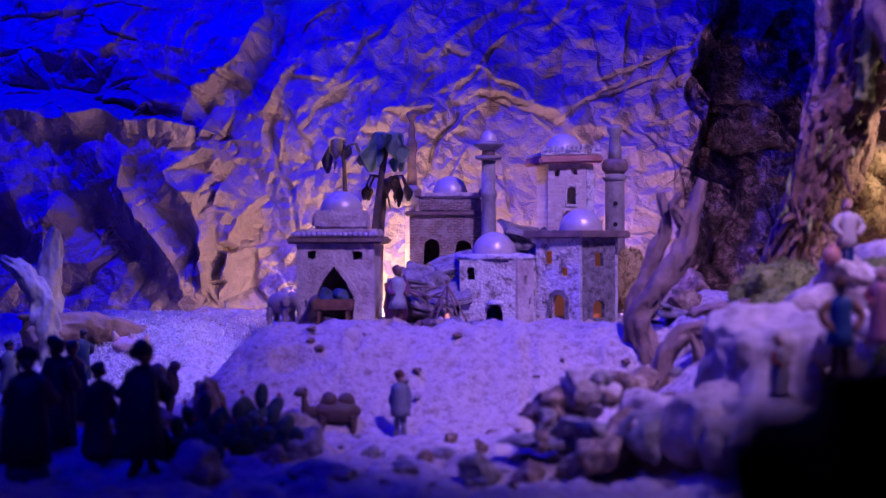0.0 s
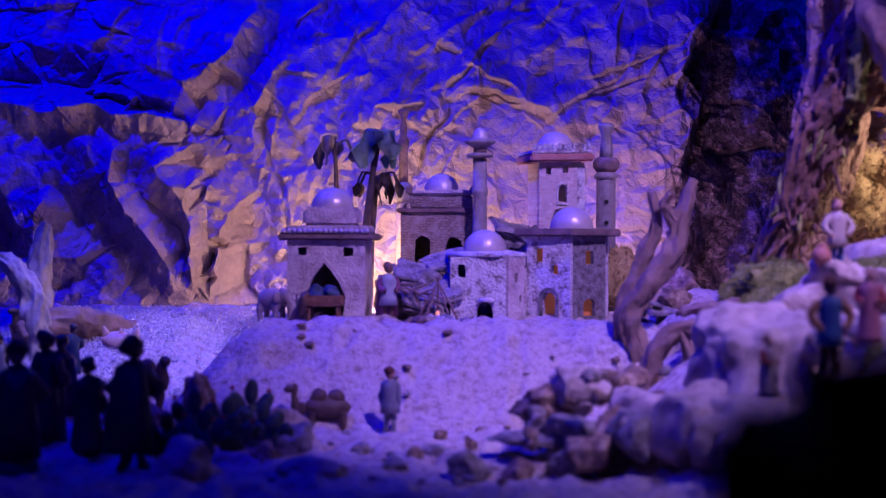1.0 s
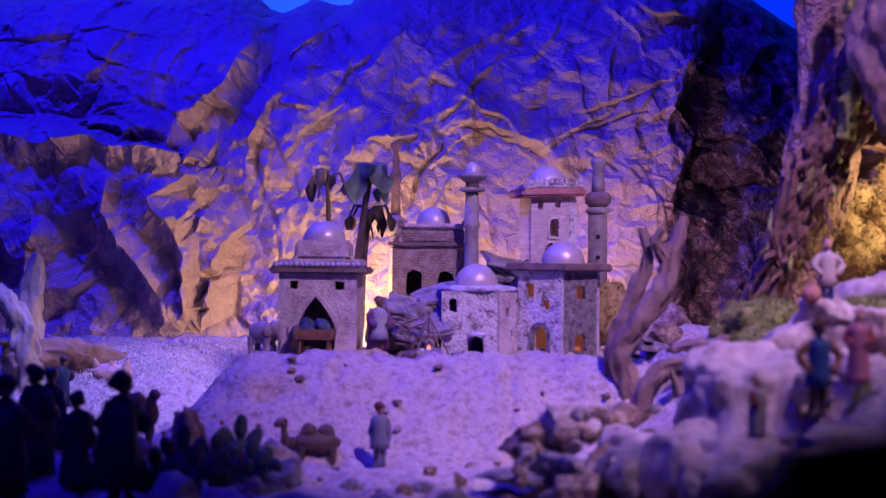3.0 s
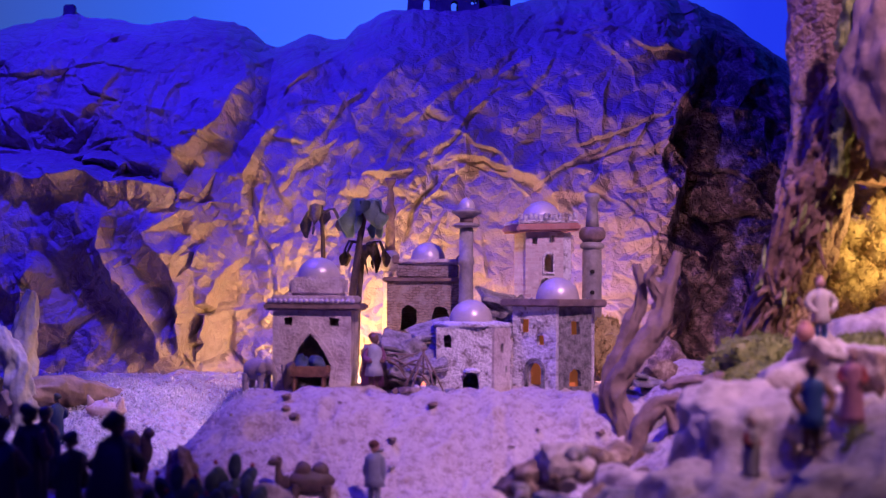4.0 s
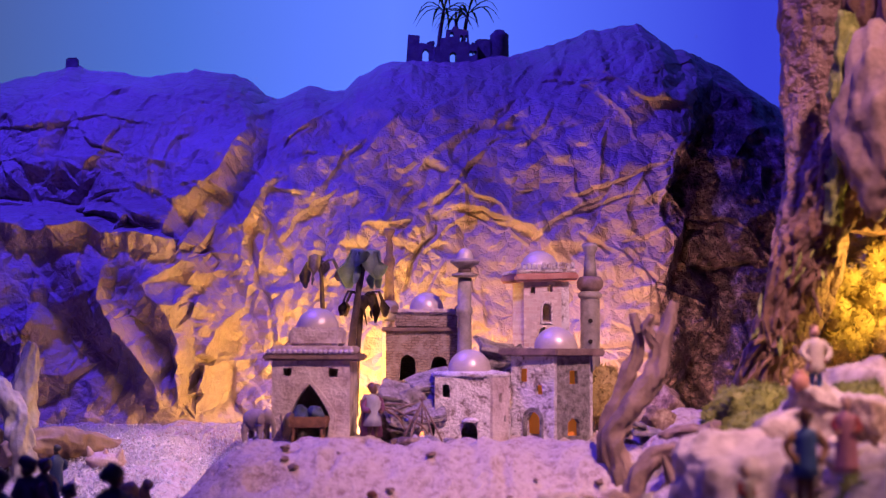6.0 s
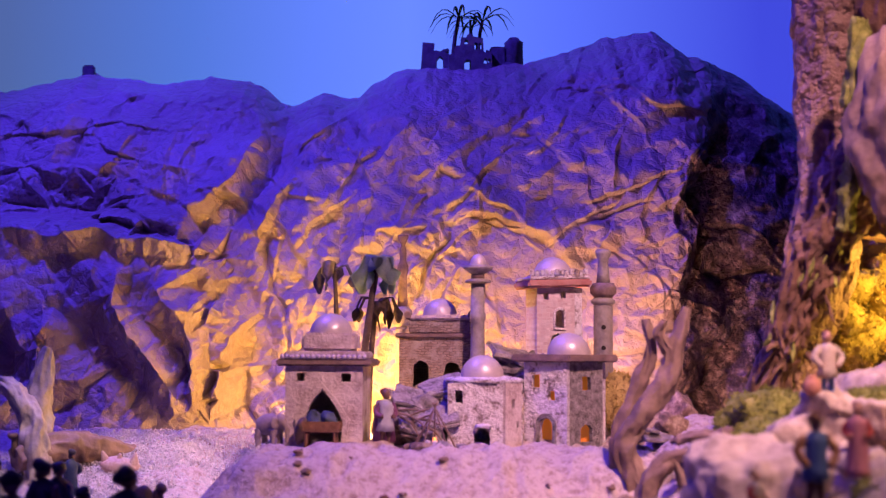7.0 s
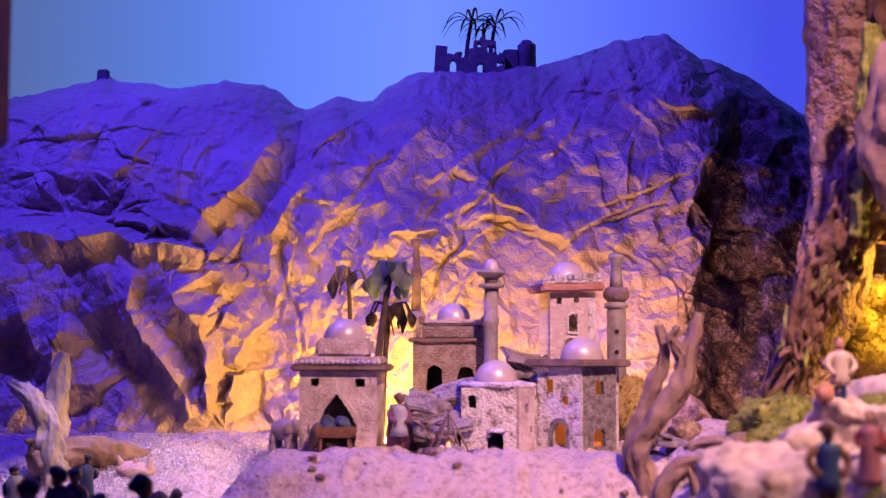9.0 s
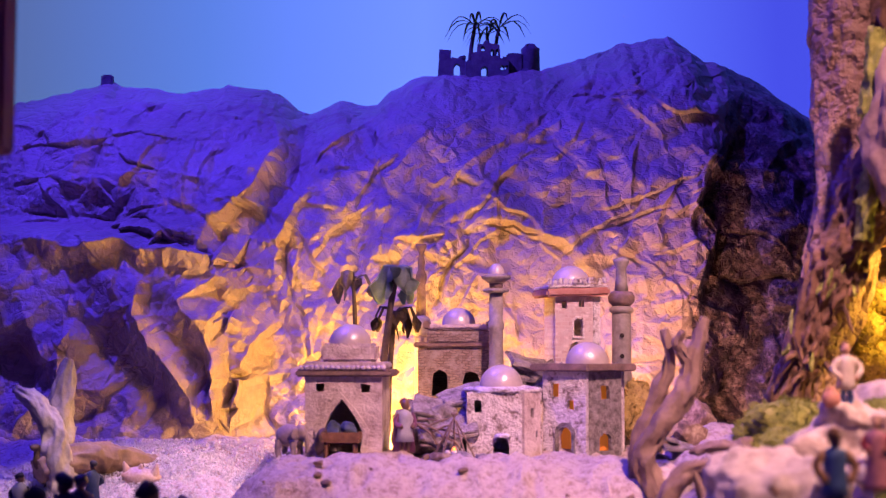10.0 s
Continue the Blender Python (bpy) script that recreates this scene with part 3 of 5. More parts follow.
def paper_mountain():
    u, v = np.meshgrid(np.linspace(-1.15, 1.05, 1150), np.linspace(-0.12, 1.14, 640))
    top = np.interp(u, CREST_X, CREST_Z) + 0.010 * (facets(u, u * 0 + 3, 0.05, 2) - 0.5) + 0.006 * (facets(u, u * 0 + 1, 0.018, 4) - 0.5)
    up = np.minimum(v, 1)
    back = np.maximum(v - 1, 0)
    z = up * top - back * 0.35
    y = mountain_y(u, z, top) + back * 1.6

    # sheet of flat facets, laid out over a plain grid and read off at each place of the paper
    gx, gz = np.meshgrid(np.linspace(-1.2, 1.1, 1150), np.linspace(-0.3, 1.1, 700))
    rnd = random.Random(6)
    spots, heights, taken = [], [], set()
    for push, line in CREASES:
        run, reach = 0.0, rnd.uniform(0.012, 0.036)
        total = sum((Vector(q) - Vector(p)).length for p, q in zip(line, line[1:]))
        for p, q in zip(line, line[1:]):
            p, q = Vector(p), Vector(q)
            n = max(1, round((q - p).length / 0.017))
            for k in range(n + 1 if q == Vector(line[-1]) else n):
                t = (run + (q - p).length * k / n) / total
                c = p.lerp(q, k / n) + Vector((rnd.uniform(-0.003, 0.003), rnd.uniform(-0.003, 0.003)))
                spots.append(tuple(c))
                heights.append((0.80 - 0.30 * min(1, max(0, c.y - 0.38) / 0.08)) * (0.55 if -0.26 < c.x < 0.42 else 1.0) * push * min(1.0, 0.1 + 3.0 * min(t, 1 - t)) * rnd.uniform(0.7, 1.2))
                if push > 0:
                    across = Vector((-(q - p).y, (q - p).x)).normalized()
                    under = across if across.dot(Vector((0.55, -0.83))) > 0 else -across
                    spots.append(tuple(c + under * reach * rnd.uniform(0.75, 1.3)))
                    heights.append(-0.12 * push * rnd.uniform(0.2, 1.2))
                    for back_off in (0.03, 0.05):
                        o = c - under * back_off
                        taken |= {(int(o.x // 0.026) + i, int(o.y // 0.026) + j) for i in (-1, 0, 1) for j in (-1, 0, 1)}
                taken |= {(int(c.x // 0.026) + i, int(c.y // 0.026) + j) for i in (-1, 0, 1) for j in (-1, 0, 1)}
            run += (q - p).length
    for p in scatter(0.052, rnd, 1.15):
        if (int(p[0] // 0.026), int(p[1] // 0.026)) not in taken:
            spots.append(p)
            heights.append(rnd.uniform(-0.013, 0.013))
    sheet = spread(spots, heights, gx, gz)
    sides = []
    for size, amount, slant in ((0.034, 0.0092, 1.4), (0.0125, 0.0032, 1.25)):
        p = scatter(size, rnd, slant)
        sides.append(spread(p, [rnd.uniform(-amount, amount) for _ in p], gx, gz))

    panel_in = step(0.05, 0.10, gx - (0.42 - gz) * 0.35) * (1 - step(0.32, 0.38, gx)) * (1 - step(0.36, 0.40, gz + (gx - 0.06) * 0.35)) * step(0.16, 0.24, gz)
    busy = 0.7 + 0.75 * step(-0.34, -0.24, gx) * (1 - step(0.02, 0.12, gx)) * (1 - step(0.42, 0.55, gz)) + 0.35 * (1 - step(0.30, 0.42, gz)) + 0.5 * step(0.44, 0.5, gx)
    sheet = sheet * (1 - 0.75 * panel_in) + busy * (1 - 0.8 * panel_in) * (sides[0] + sides[1])

    wx, wz = gx + 0.016 * (facets(gx, gz, 0.04, 51) - 0.5), gz + 0.016 * (facets(gx, gz, 0.037, 53) - 0.5)
    pleats = [(0.7 * depth, line, 0.004, 0.008) for depth, line in CRACKS]
    for k in range(230):
        p, a = Vector((rnd.uniform(-0.95, 0.75), rnd.uniform(0.0, 0.70))), rnd.uniform(0, math.pi)
        if p.x < -0.3 and p.y < 0.38:
            a = rnd.gauss(1.95, 0.4)
        reach = rnd.uniform(0.03, 0.13)
        mid = p + Vector((math.cos(a), math.sin(a))) * reach
        end = mid + Vector((math.cos(a + rnd.uniform(-0.7, 0.7)), math.sin(a + rnd.uniform(-0.7, 0.7)))) * reach
        steep, gentle = rnd.uniform(0.004, 0.008), rnd.uniform(0.02, 0.055)
        if rnd.random() < 0.5:
            steep, gentle = gentle, steep
        pleats.append((-rnd.uniform(0.004, 0.011) * rnd.choice((1, 1, 1, -0.8)), (tuple(p), tuple(mid), tuple(end)), steep, gentle))
    for depth, line, steep, gentle in pleats:
        room_round = max(steep, gentle) + 0.01
        i0, i1 = (int((f(q[0] for q in line) + g + 1.2) / 2.3 * 1149) for f, g in ((min, -room_round), (max, room_round)))
        j0, j1 = (int((f(q[1] for q in line) + g + 0.3) / 1.4 * 699) for f, g in ((min, -room_round), (max, room_round)))
        cut = (slice(max(0, j0), max(0, j1)), slice(max(0, i0), max(0, i1)))
        sheet[cut] -= (1 - 0.8 * panel_in[cut]) * pinch(wx[cut], wz[cut], depth, line, steep, gentle)

    cx = np.clip((u + 1.2) / 2.3 * 1149, 0, 1148.999)
    cz = np.clip((z + back + 0.3) / 1.4 * 699, 0, 698.999)
    i, j = cx.astype(int), cz.astype(int)
    fx, fz = cx - i, cz - j
    h = (sheet[j, i] * (1 - fx) + sheet[j, i + 1] * fx) * (1 - fz) + (sheet[j + 1, i] * (1 - fx) + sheet[j + 1, i + 1] * fx) * fz
    y -= h * (1 - 0.5 * step(0.93, 1.0, v))
    ob, q = grid_object("paper_mountain", u, y, z, [PAPER, PAPER_DARK])
    ob.data.polygons.foreach_set("use_smooth", np.zeros(len(q), bool))
    edge = np.interp(z, [-0.1, 0.22, 0.31, 0.35, 0.38, 0.44, 0.55, 0.62, 0.8], [0.45, 0.455, 0.475, 0.487, 0.452, 0.475, 0.53, 0.555, 0.60])
    dark = (u > edge + 0.012 * (facets(u, z, 0.03, 8) - 0.5)).reshape(-1)
    ob.data.polygons.foreach_set("material_index", dark[q[:, 0]].astype(np.int32))
    tagged(ob, "crumpled brown kraft paper shaped into a craggy mountain backdrop", "backdrop", kind="structure")


paper_mountain()


# ---- ground ----
def ground_height(x, y):
    """The sandy board: a flat front, the town's mound, the back ground and the hill on one side."""
    z = -0.10 + 0.0 * x
    mound = step(1.40, 1.56, y + 0.10 * np.clip(np.abs(x - 0.03) - 0.16, 0, 1)) * (1 - step(0.24, 0.40, np.abs(x - 0.05)))
    z = z + 0.115 * mound
    leftback = step(1.45, 1.95, y) * (1 - step(-0.36, -0.16, x))
    z = np.maximum(z, -0.10 + 0.088 * leftback + 0.014 * step(-0.5, -0.3, x) * leftback)
    hill = step(0.20, 0.46, x + 0.10 * (y - 1.2)) * step(0.55, 0.85, y) * (1 - step(1.75, 2.1, y))
    z = np.maximum(z, -0.10 + 0.15 * hill)
    z = np.maximum(z, -0.10 + 0.11 * step(1.7, 2.0, y))
    return z


def ground_at(x, y):
    a = np.array([[float(x)]])
    return float(ground_height(a, np.array([[float(y)]]))[0, 0])


def ground():
    x, y = np.meshgrid(np.linspace(-1.25, 1.15, 520), np.linspace(0.0, 2.5, 500))
    z = ground_height(x, y)
    lumps = 0.018 * (facets(x, y, 0.09, 4) - 0.5) + 0.010 * (facets(x + y * 0.3, y, 0.035, 5) - 0.5) + 0.005 * (facets(x, y - x * 0.4, 0.014, 6) - 0.5)
    fine = np.array([noise.fractal(Vector((a * 38, b * 38, 0)), 0.9, 2.0, 4) for a, b in zip(x.reshape(-1), y.reshape(-1))]).reshape(x.shape)
    pits = np.maximum(0, np.array([noise.noise(Vector((a * 27, b * 27, 5))) for a, b in zip(x.reshape(-1), y.reshape(-1))]).reshape(x.shape) - 0.28)
    z = z + lumps + 0.0062 * fine - 0.055 * pits
    ob, q = grid_object("ground", x, y, z, SAND)
    ob.data.polygons.foreach_set("use_smooth", np.ones(len(q), bool))
    tagged(ob, "pale rough sand sheet with a mound under the model town", "ground", kind="structure")
    skirt = part("table_front", box(2.6, 0.03, 0.95, 0.004), BLACKOUT)
    skirt.matrix_world = pose(-0.05, -0.016, -1.05)
    tagged(skirt, "dark painted front board of the display table", "table", kind="structure")


ground()


# ---- room and sky ----
def room():
    for name, m, size in (("wall_left", pose(-2.2, 0.2, -1.1), (0.06, 7.0, 3.4)), ("wall_right", pose(2.2, 0.2, -1.1), (0.06, 7.0, 3.4)),
                          ("wall_behind", pose(0, -3.3, -1.1), (4.34, 0.06, 3.4)), ("ceiling", pose(0, 0.2, 2.3), (4.5, 7.1, 0.05)), ("floor", pose(0, 0.2, -1.16), (4.5, 7.1, 0.06))):
        ob = part(name, box(*size, 0.004), BLACKOUT)
        ob.matrix_world = m
        tagged(ob, "dark painted surface of the unlit exhibition room", name.split("_")[0], kind="structure")
    m = bpy.data.materials.new("painted_sky")
    m.use_nodes = True
    n, l = m.node_tree.nodes, m.node_tree.links
    co, sep, ramp = n.new("ShaderNodeTexCoord"), n.new("ShaderNodeSeparateXYZ"), n.new("ShaderNodeValToRGB")
    l.new(co.outputs["Object"], sep.inputs["Vector"])
    mp = n.new("ShaderNodeMapRange")
    mp.inputs["From Min"].default_value, mp.inputs["From Max"].default_value = -1.1, 1.0
    l.new(sep.outputs["X"], mp.inputs["Value"])
    l.new(mp.outputs["Result"], ramp.inputs["Fac"])
    e = ramp.color_ramp.elements
    e[0].color, e[1].color = (0.055, 0.10, 0.30, 1), (0.035, 0.05, 0.55, 1)
    e[1].position = 0.95
    e.new(0.22).color = (0.06, 0.14, 0.55, 1)
    e.new(0.50).color = (0.10, 0.19, 0.92, 1)
    b = n["Principled BSDF"]
    b.inputs["Base Color"].default_value = (0.02, 0.04, 0.12, 1)
    l.new(ramp.outputs["Color"], b.inputs["Emission Color"])
    b.inputs["Emission Strength"].default_value = 1.1
    x, z = np.meshgrid(np.linspace(-2.15, 2.15, 60), np.linspace(-0.6, 2.25, 12))
    ob, q = grid_object("sky_backdrop", x, 3.5 - 0.12 * x ** 2, z, m)
    tagged(ob, "plain blue lit sky board behind the mountain", "backdrop", kind="structure")


room()


# ---- town ----
def left_house():
    h = empty("domed_gatehouse", pose(-0.126, 1.665, ground_at(-0.126, 1.68), 0, 0, -4), "tan plaster model house with a grey dome and a pointed gateway", "house", "model town")
    w, d, t = 0.108, 0.100, 0.111
    gate = [(-0.026, 0.002), (0.024, 0.002), (0.028, 0.034), (0.017, 0.056), (-0.001, 0.080), (-0.019, 0.058), (-0.030, 0.034)]
    holes = [ragged(gate, 0.0015, 1), ragged(rect(-0.033, 0.090, 0.012, 0.011), 0.0008, 2), ragged(rect(0.031, 0.089, 0.013, 0.012), 0.0008, 3)]
    front = part("front_wall", panel(rect(0, -0.01, w, t + 0.01), holes, 0.009), PLASTER_TAN, h)
    part("back_wall", panel(rect(0, -0.01, w, t + 0.01), [], 0.008, pose(0, d - 0.008, 0)), PLASTER_TAN, h)
    for s in (-1, 1):
        bm = box(0.008, d - 0.0175, t + 0.01, 0.001, pose(s * (w / 2 - 0.004), d / 2 + 0.0005, -0.01))
        part("side_wall", bm, PLASTER_TAN, h)
    part("inner_floor", box(w - 0.02, d - 0.02, 0.003, 0, pose(0, d / 2, -0.003)), DARK, h)
    part("gate_surround", panel(ragged([(x * 1.3, 0.002 + (z - 0.002) * 1.12) for x, z in gate], 0.002, 7), [gate], 0.005, pose(0, -0.0045, 0)), PLASTER_TAN, front, "ragged raised plaster edge")
    roof = part("roof_slab", box(w + 0.024, d + 0.02, 0.010, 0.0025, pose(0, d / 2, t), 0.0014, 2), CORNICE, h)
    bead = mesh_of("bead", ball(0.0034, 0.0028, 0.0034, None, 2), PLASTER_TAN)
    for i in range(17):
        b = new("bead", bead)
        b.parent, b.matrix_basis = roof, pose(-0.0575 + i * 0.0072, -0.009, t + 0.0128)
    part("parapet", box(w + 0.006, d - 0.004, 0.010, 0.002, pose(0, d / 2, t + 0.0102), 0.0006, 3), PLASTER_TAN, h)
    part("upper_storey", box(0.074, 0.074, 0.026, 0.004, pose(0.002, d / 2 + 0.004, t + 0.0204), 0.0012, 4), PLASTER_TAN, h)
    part("dome", dome(0.030, 0.028, pose(0.002, d / 2 + 0.002, t + 0.046)), DOME, h, "pearly grey painted dome")


left_house()


def cart():
    c = empty("wooden_cart", pose(-0.127, 1.638, ground_at(-0.127, 1.64) - 0.002, 0, 0, -4), "brown wooden stall with two blue-grey sacks in the gateway", "cart")
    for x in (-0.019, 0.019):
        for y in (-0.006, 0.014):
            part("leg", tube([(x * 1.05, y, 0), (x, y, 0.024)], [0.0028, 0.0022]), WOOD, c)
    part("tray", box(0.052, 0.030, 0.005, 0.0012, pose(0, 0.004, 0.023), 0.0006, 5), WOOD, c)
    for y in (-0.009, 0.017):
        part("side_board", box(0.054, 0.003, 0.010, 0.0008, pose(0, y, 0.028)), WOOD, c)
    for x, r in ((-0.011, 8), (0.010, -6)):
        part("sack", ball(0.011, 0.010, 0.016, pose(x, 0.004, 0.038, 0, r, 0), 4, 0.0050, 75, r), SACK, c, "blue-grey cloth sack")
    part("hide_cover", ball(0.008, 0.012, 0.020, pose(-0.027, 0.002, 0.026, 0, 10, 0), 3, 0.004, 70, 3), HIDE, c, "dark shaggy hide")


cart()


def minaret(x, y, z, h, r, kind, label):
    m = empty("minaret", pose(x, y, z), label, "tower", "minarets of the town")
    if kind == 1:
        part("shaft", lathe([(r, 0), (r, h * 0.42), (r * 0.92, h * 0.44), (r * 0.9, h * 0.46)], 16, None, 0.0008, 1), BRICK_PALE, m)
        part("balcony", lathe([(r * 1.0, h * 0.46), (r * 1.5, h * 0.48), (r * 1.55, h * 0.52), (r * 1.3, h * 0.56), (r * 0.7, h * 0.58)], 24, None, 0.0008, 2), MINARET, m)
        part("spire", lathe([(r * 0.75, h * 0.575), (r * 0.62, h * 0.76), (r * 0.85, h * 0.79), (r * 0.8, h * 0.82), (r * 0.45, h * 0.85), (r * 0.55, h * 0.9), (r * 0.3, h * 0.94), (r * 0.8, h * 0.985), (r * 0.75, h)], 24), CORNICE, m)
    elif kind == 2:
        prof = [(r * 1.05, 0), (r * 1.0, h * 0.30), (r * 1.08, h * 0.31), (r * 1.0, h * 0.33), (r * 0.95, h * 0.55), (r * 1.12, h * 0.56), (r * 1.12, h * 0.60), (r * 0.95, h * 0.61), (r * 0.92, h * 0.80)]
        part("shaft", lathe(prof, 24, None, 0.0007, 3), MINARET, m)
        part("lower_ring", lathe([(r * 0.9, h * 0.80), (r * 1.75, h * 0.81), (r * 1.8, h * 0.825), (r * 0.95, h * 0.835)], 28), MINARET, m)
        part("neck", lathe([(r * 0.9, h * 0.833), (r * 0.9, h * 0.87)], 24), CORNICE, m)
        part("upper_ring", lathe([(r * 0.9, h * 0.865), (r * 2.0, h * 0.90), (r * 2.1, h * 0.915), (r * 1.1, h * 0.928)], 28), MINARET, m)
        part("cap", dome(r * 1.15, h * 0.08, pose(0, 0, h * 0.922)), DOME, m, "shiny pearl cap")
    else:
        part("shaft", lathe([(r * 1.05, 0), (r * 1.0, h * 0.69), (r * 0.98, h * 0.70)], 24, None, 0.0006, 5), MINARET, m)
        # Solid dark discs; the shade of each hole is in their colour.
        for z0 in (0.47, 0.58):
            part("porthole", lathe([(r * 0.22, 0), (r * 0.24, 0.002)], 14, pose(-r * 0.1, -r * 1.02, h * z0, 90, 0, 0)), DARK, m, "flat dark disc standing in for a round hole")
        part("ring", lathe([(r * 0.98, h * 0.698), (r * 1.28, h * 0.71), (r * 1.28, h * 0.725), (r * 0.9, h * 0.74)], 28), MINARET, m)
        part("bulb", lathe([(r * 0.9, h * 0.738), (r * 1.35, h * 0.76), (r * 1.4, h * 0.79), (r * 1.1, h * 0.815), (r * 0.6, h * 0.82)], 28, None, 0.001, 6), CORNICE, m)
        part("spire", lathe([(r * 0.72, h * 0.815), (r * 0.62, h * 0.88), (r * 0.52, h * 0.94), (r * 0.8, h * 0.97), (r * 0.85, h * 0.99), (r * 0.55, h)], 24), MINARET, m)


minaret(-0.024, 1.95, 0.06, 0.272, 0.0108, 1, "slim brick minaret with a bulged balcony and flared tip")
minaret(0.091, 1.80, 0.070, 0.222, 0.0108, 2, "grey turned minaret with ringed top and pearl cap")
minaret(0.285, 1.86, 0.02, 0.285, 0.0145, 3, "pale wooden minaret with a round bulb and portholes")


def back_building():
    h = empty("brick_palace", pose(0.030, 1.83, 0.055, 0, 0, -2), "brown brick model palace with arched openings and a small dome", "house", "model town")
    w, d, t = 0.112, 0.10, 0.112
    z0 = 0.040
    holes = [ragged(arch(-0.023, z0, 0.024, 0.036, 0.002), 0.001, 4), ragged(arch(0.024, z0 + 0.001, 0.025, 0.034, 0.001), 0.001, 5)]
    part("front_wall", panel(rect(0, 0, w, t), holes, 0.009), BRICK, h)
    part("back_wall", panel(rect(0, 0, w, t), [], 0.008, pose(0, d - 0.008, 0)), BRICK, h)
    for s in (-1, 1):
        part("side_wall", box(0.008, d - 0.0175, t, 0.001, pose(s * (w / 2 - 0.004), d / 2 + 0.0005, 0)), BRICK, h)
    part("upper_floor", box(w - 0.02, d - 0.02, 0.003, 0, pose(0, d / 2, z0 - 0.006)), DARK, h)
    part("cornice", box(w + 0.016, d + 0.012, 0.007, 0.002, pose(0, d / 2, t), 0.0016, 8), CORNICE, h)
    part("attic", box(w - 0.018, d - 0.02, 0.020, 0.002, pose(0.004, d / 2, t + 0.007), 0.0008, 9), BRICK, h)
    rail = part("attic_rail", box(w - 0.010, d - 0.012, 0.008, 0.003, pose(0.004, d / 2, t + 0.027), 0.001, 10), PLASTER_TAN, h)
    for s in (-1, 1):
        part("corner_block", box(0.010, 0.012, 0.013, 0.002, pose(0.004 + s * 0.048, 0.010, t + 0.0275), 0.0006, s), CORNICE, rail)
    part("dome", dome(0.026, 0.026, pose(0.004, d / 2 - 0.01, t + 0.035)), DOME, h, "pearly grey painted dome")


back_building()


def middle_house():
    h = empty("round_cornered_house", pose(0.100, 1.735, ground_at(0.094, 1.72)), "whitewashed low model house with chamfered corner and a dome", "house", "model town")
    t = 0.088
    holes = [ragged(rect(-0.026, 0.060, 0.011, 0.017), 0.0012, 6), ragged(arch(0.007, 0, 0.022, 0.026), 0.001, 7)]
    part("front_wall", panel(rect(-0.003, -0.008, 0.078, t + 0.008), holes, 0.008, pose(-0.012, -0.037, 0)), PLASTER, h)
    part("door_hood", lathe([(0.013, 0), (0.010, 0.004), (0.002, 0.006)], 16, pose(-0.004, -0.039, 0.026)), PLASTER, h)
    side = panel(rect(0, -0.008, 0.036, t + 0.008), [ragged(rect(0.0, 0.052, 0.008, 0.014), 0.001, 8), ragged(rect(0.010, 0.024, 0.006, 0.010), 0.001, 9)], 0.008, pose(0.0395, -0.024, 0, 0, 0, 48))
    part("chamfered_wall", side, PLASTER_TAN, h, "stained brown corner wall")
    part("side_wall", box(0.008, 0.07, t + 0.008, 0.001, pose(0.050, 0.026, -0.008)), PLASTER, h)
    part("side_wall", box(0.008, 0.09, t + 0.008, 0.001, pose(-0.050, 0.017, -0.008)), PLASTER, h)
    part("back_wall", box(0.10, 0.008, t + 0.008, 0.001, pose(0, 0.062, -0.008)), PLASTER, h)
    bm = lathe([(0.056, 0), (0.058, 0.003), (0.055, 0.006), (0.02, 0.011)], 28, pose(-0.001, 0.014, t), 0.0015, 7)
    part("roof_slab", bm, PLASTER, h)
    part("dome", dome(0.031, 0.030, pose(-0.004, 0.004, t + 0.009)), DOME, h, "pearly grey painted dome")


middle_house()


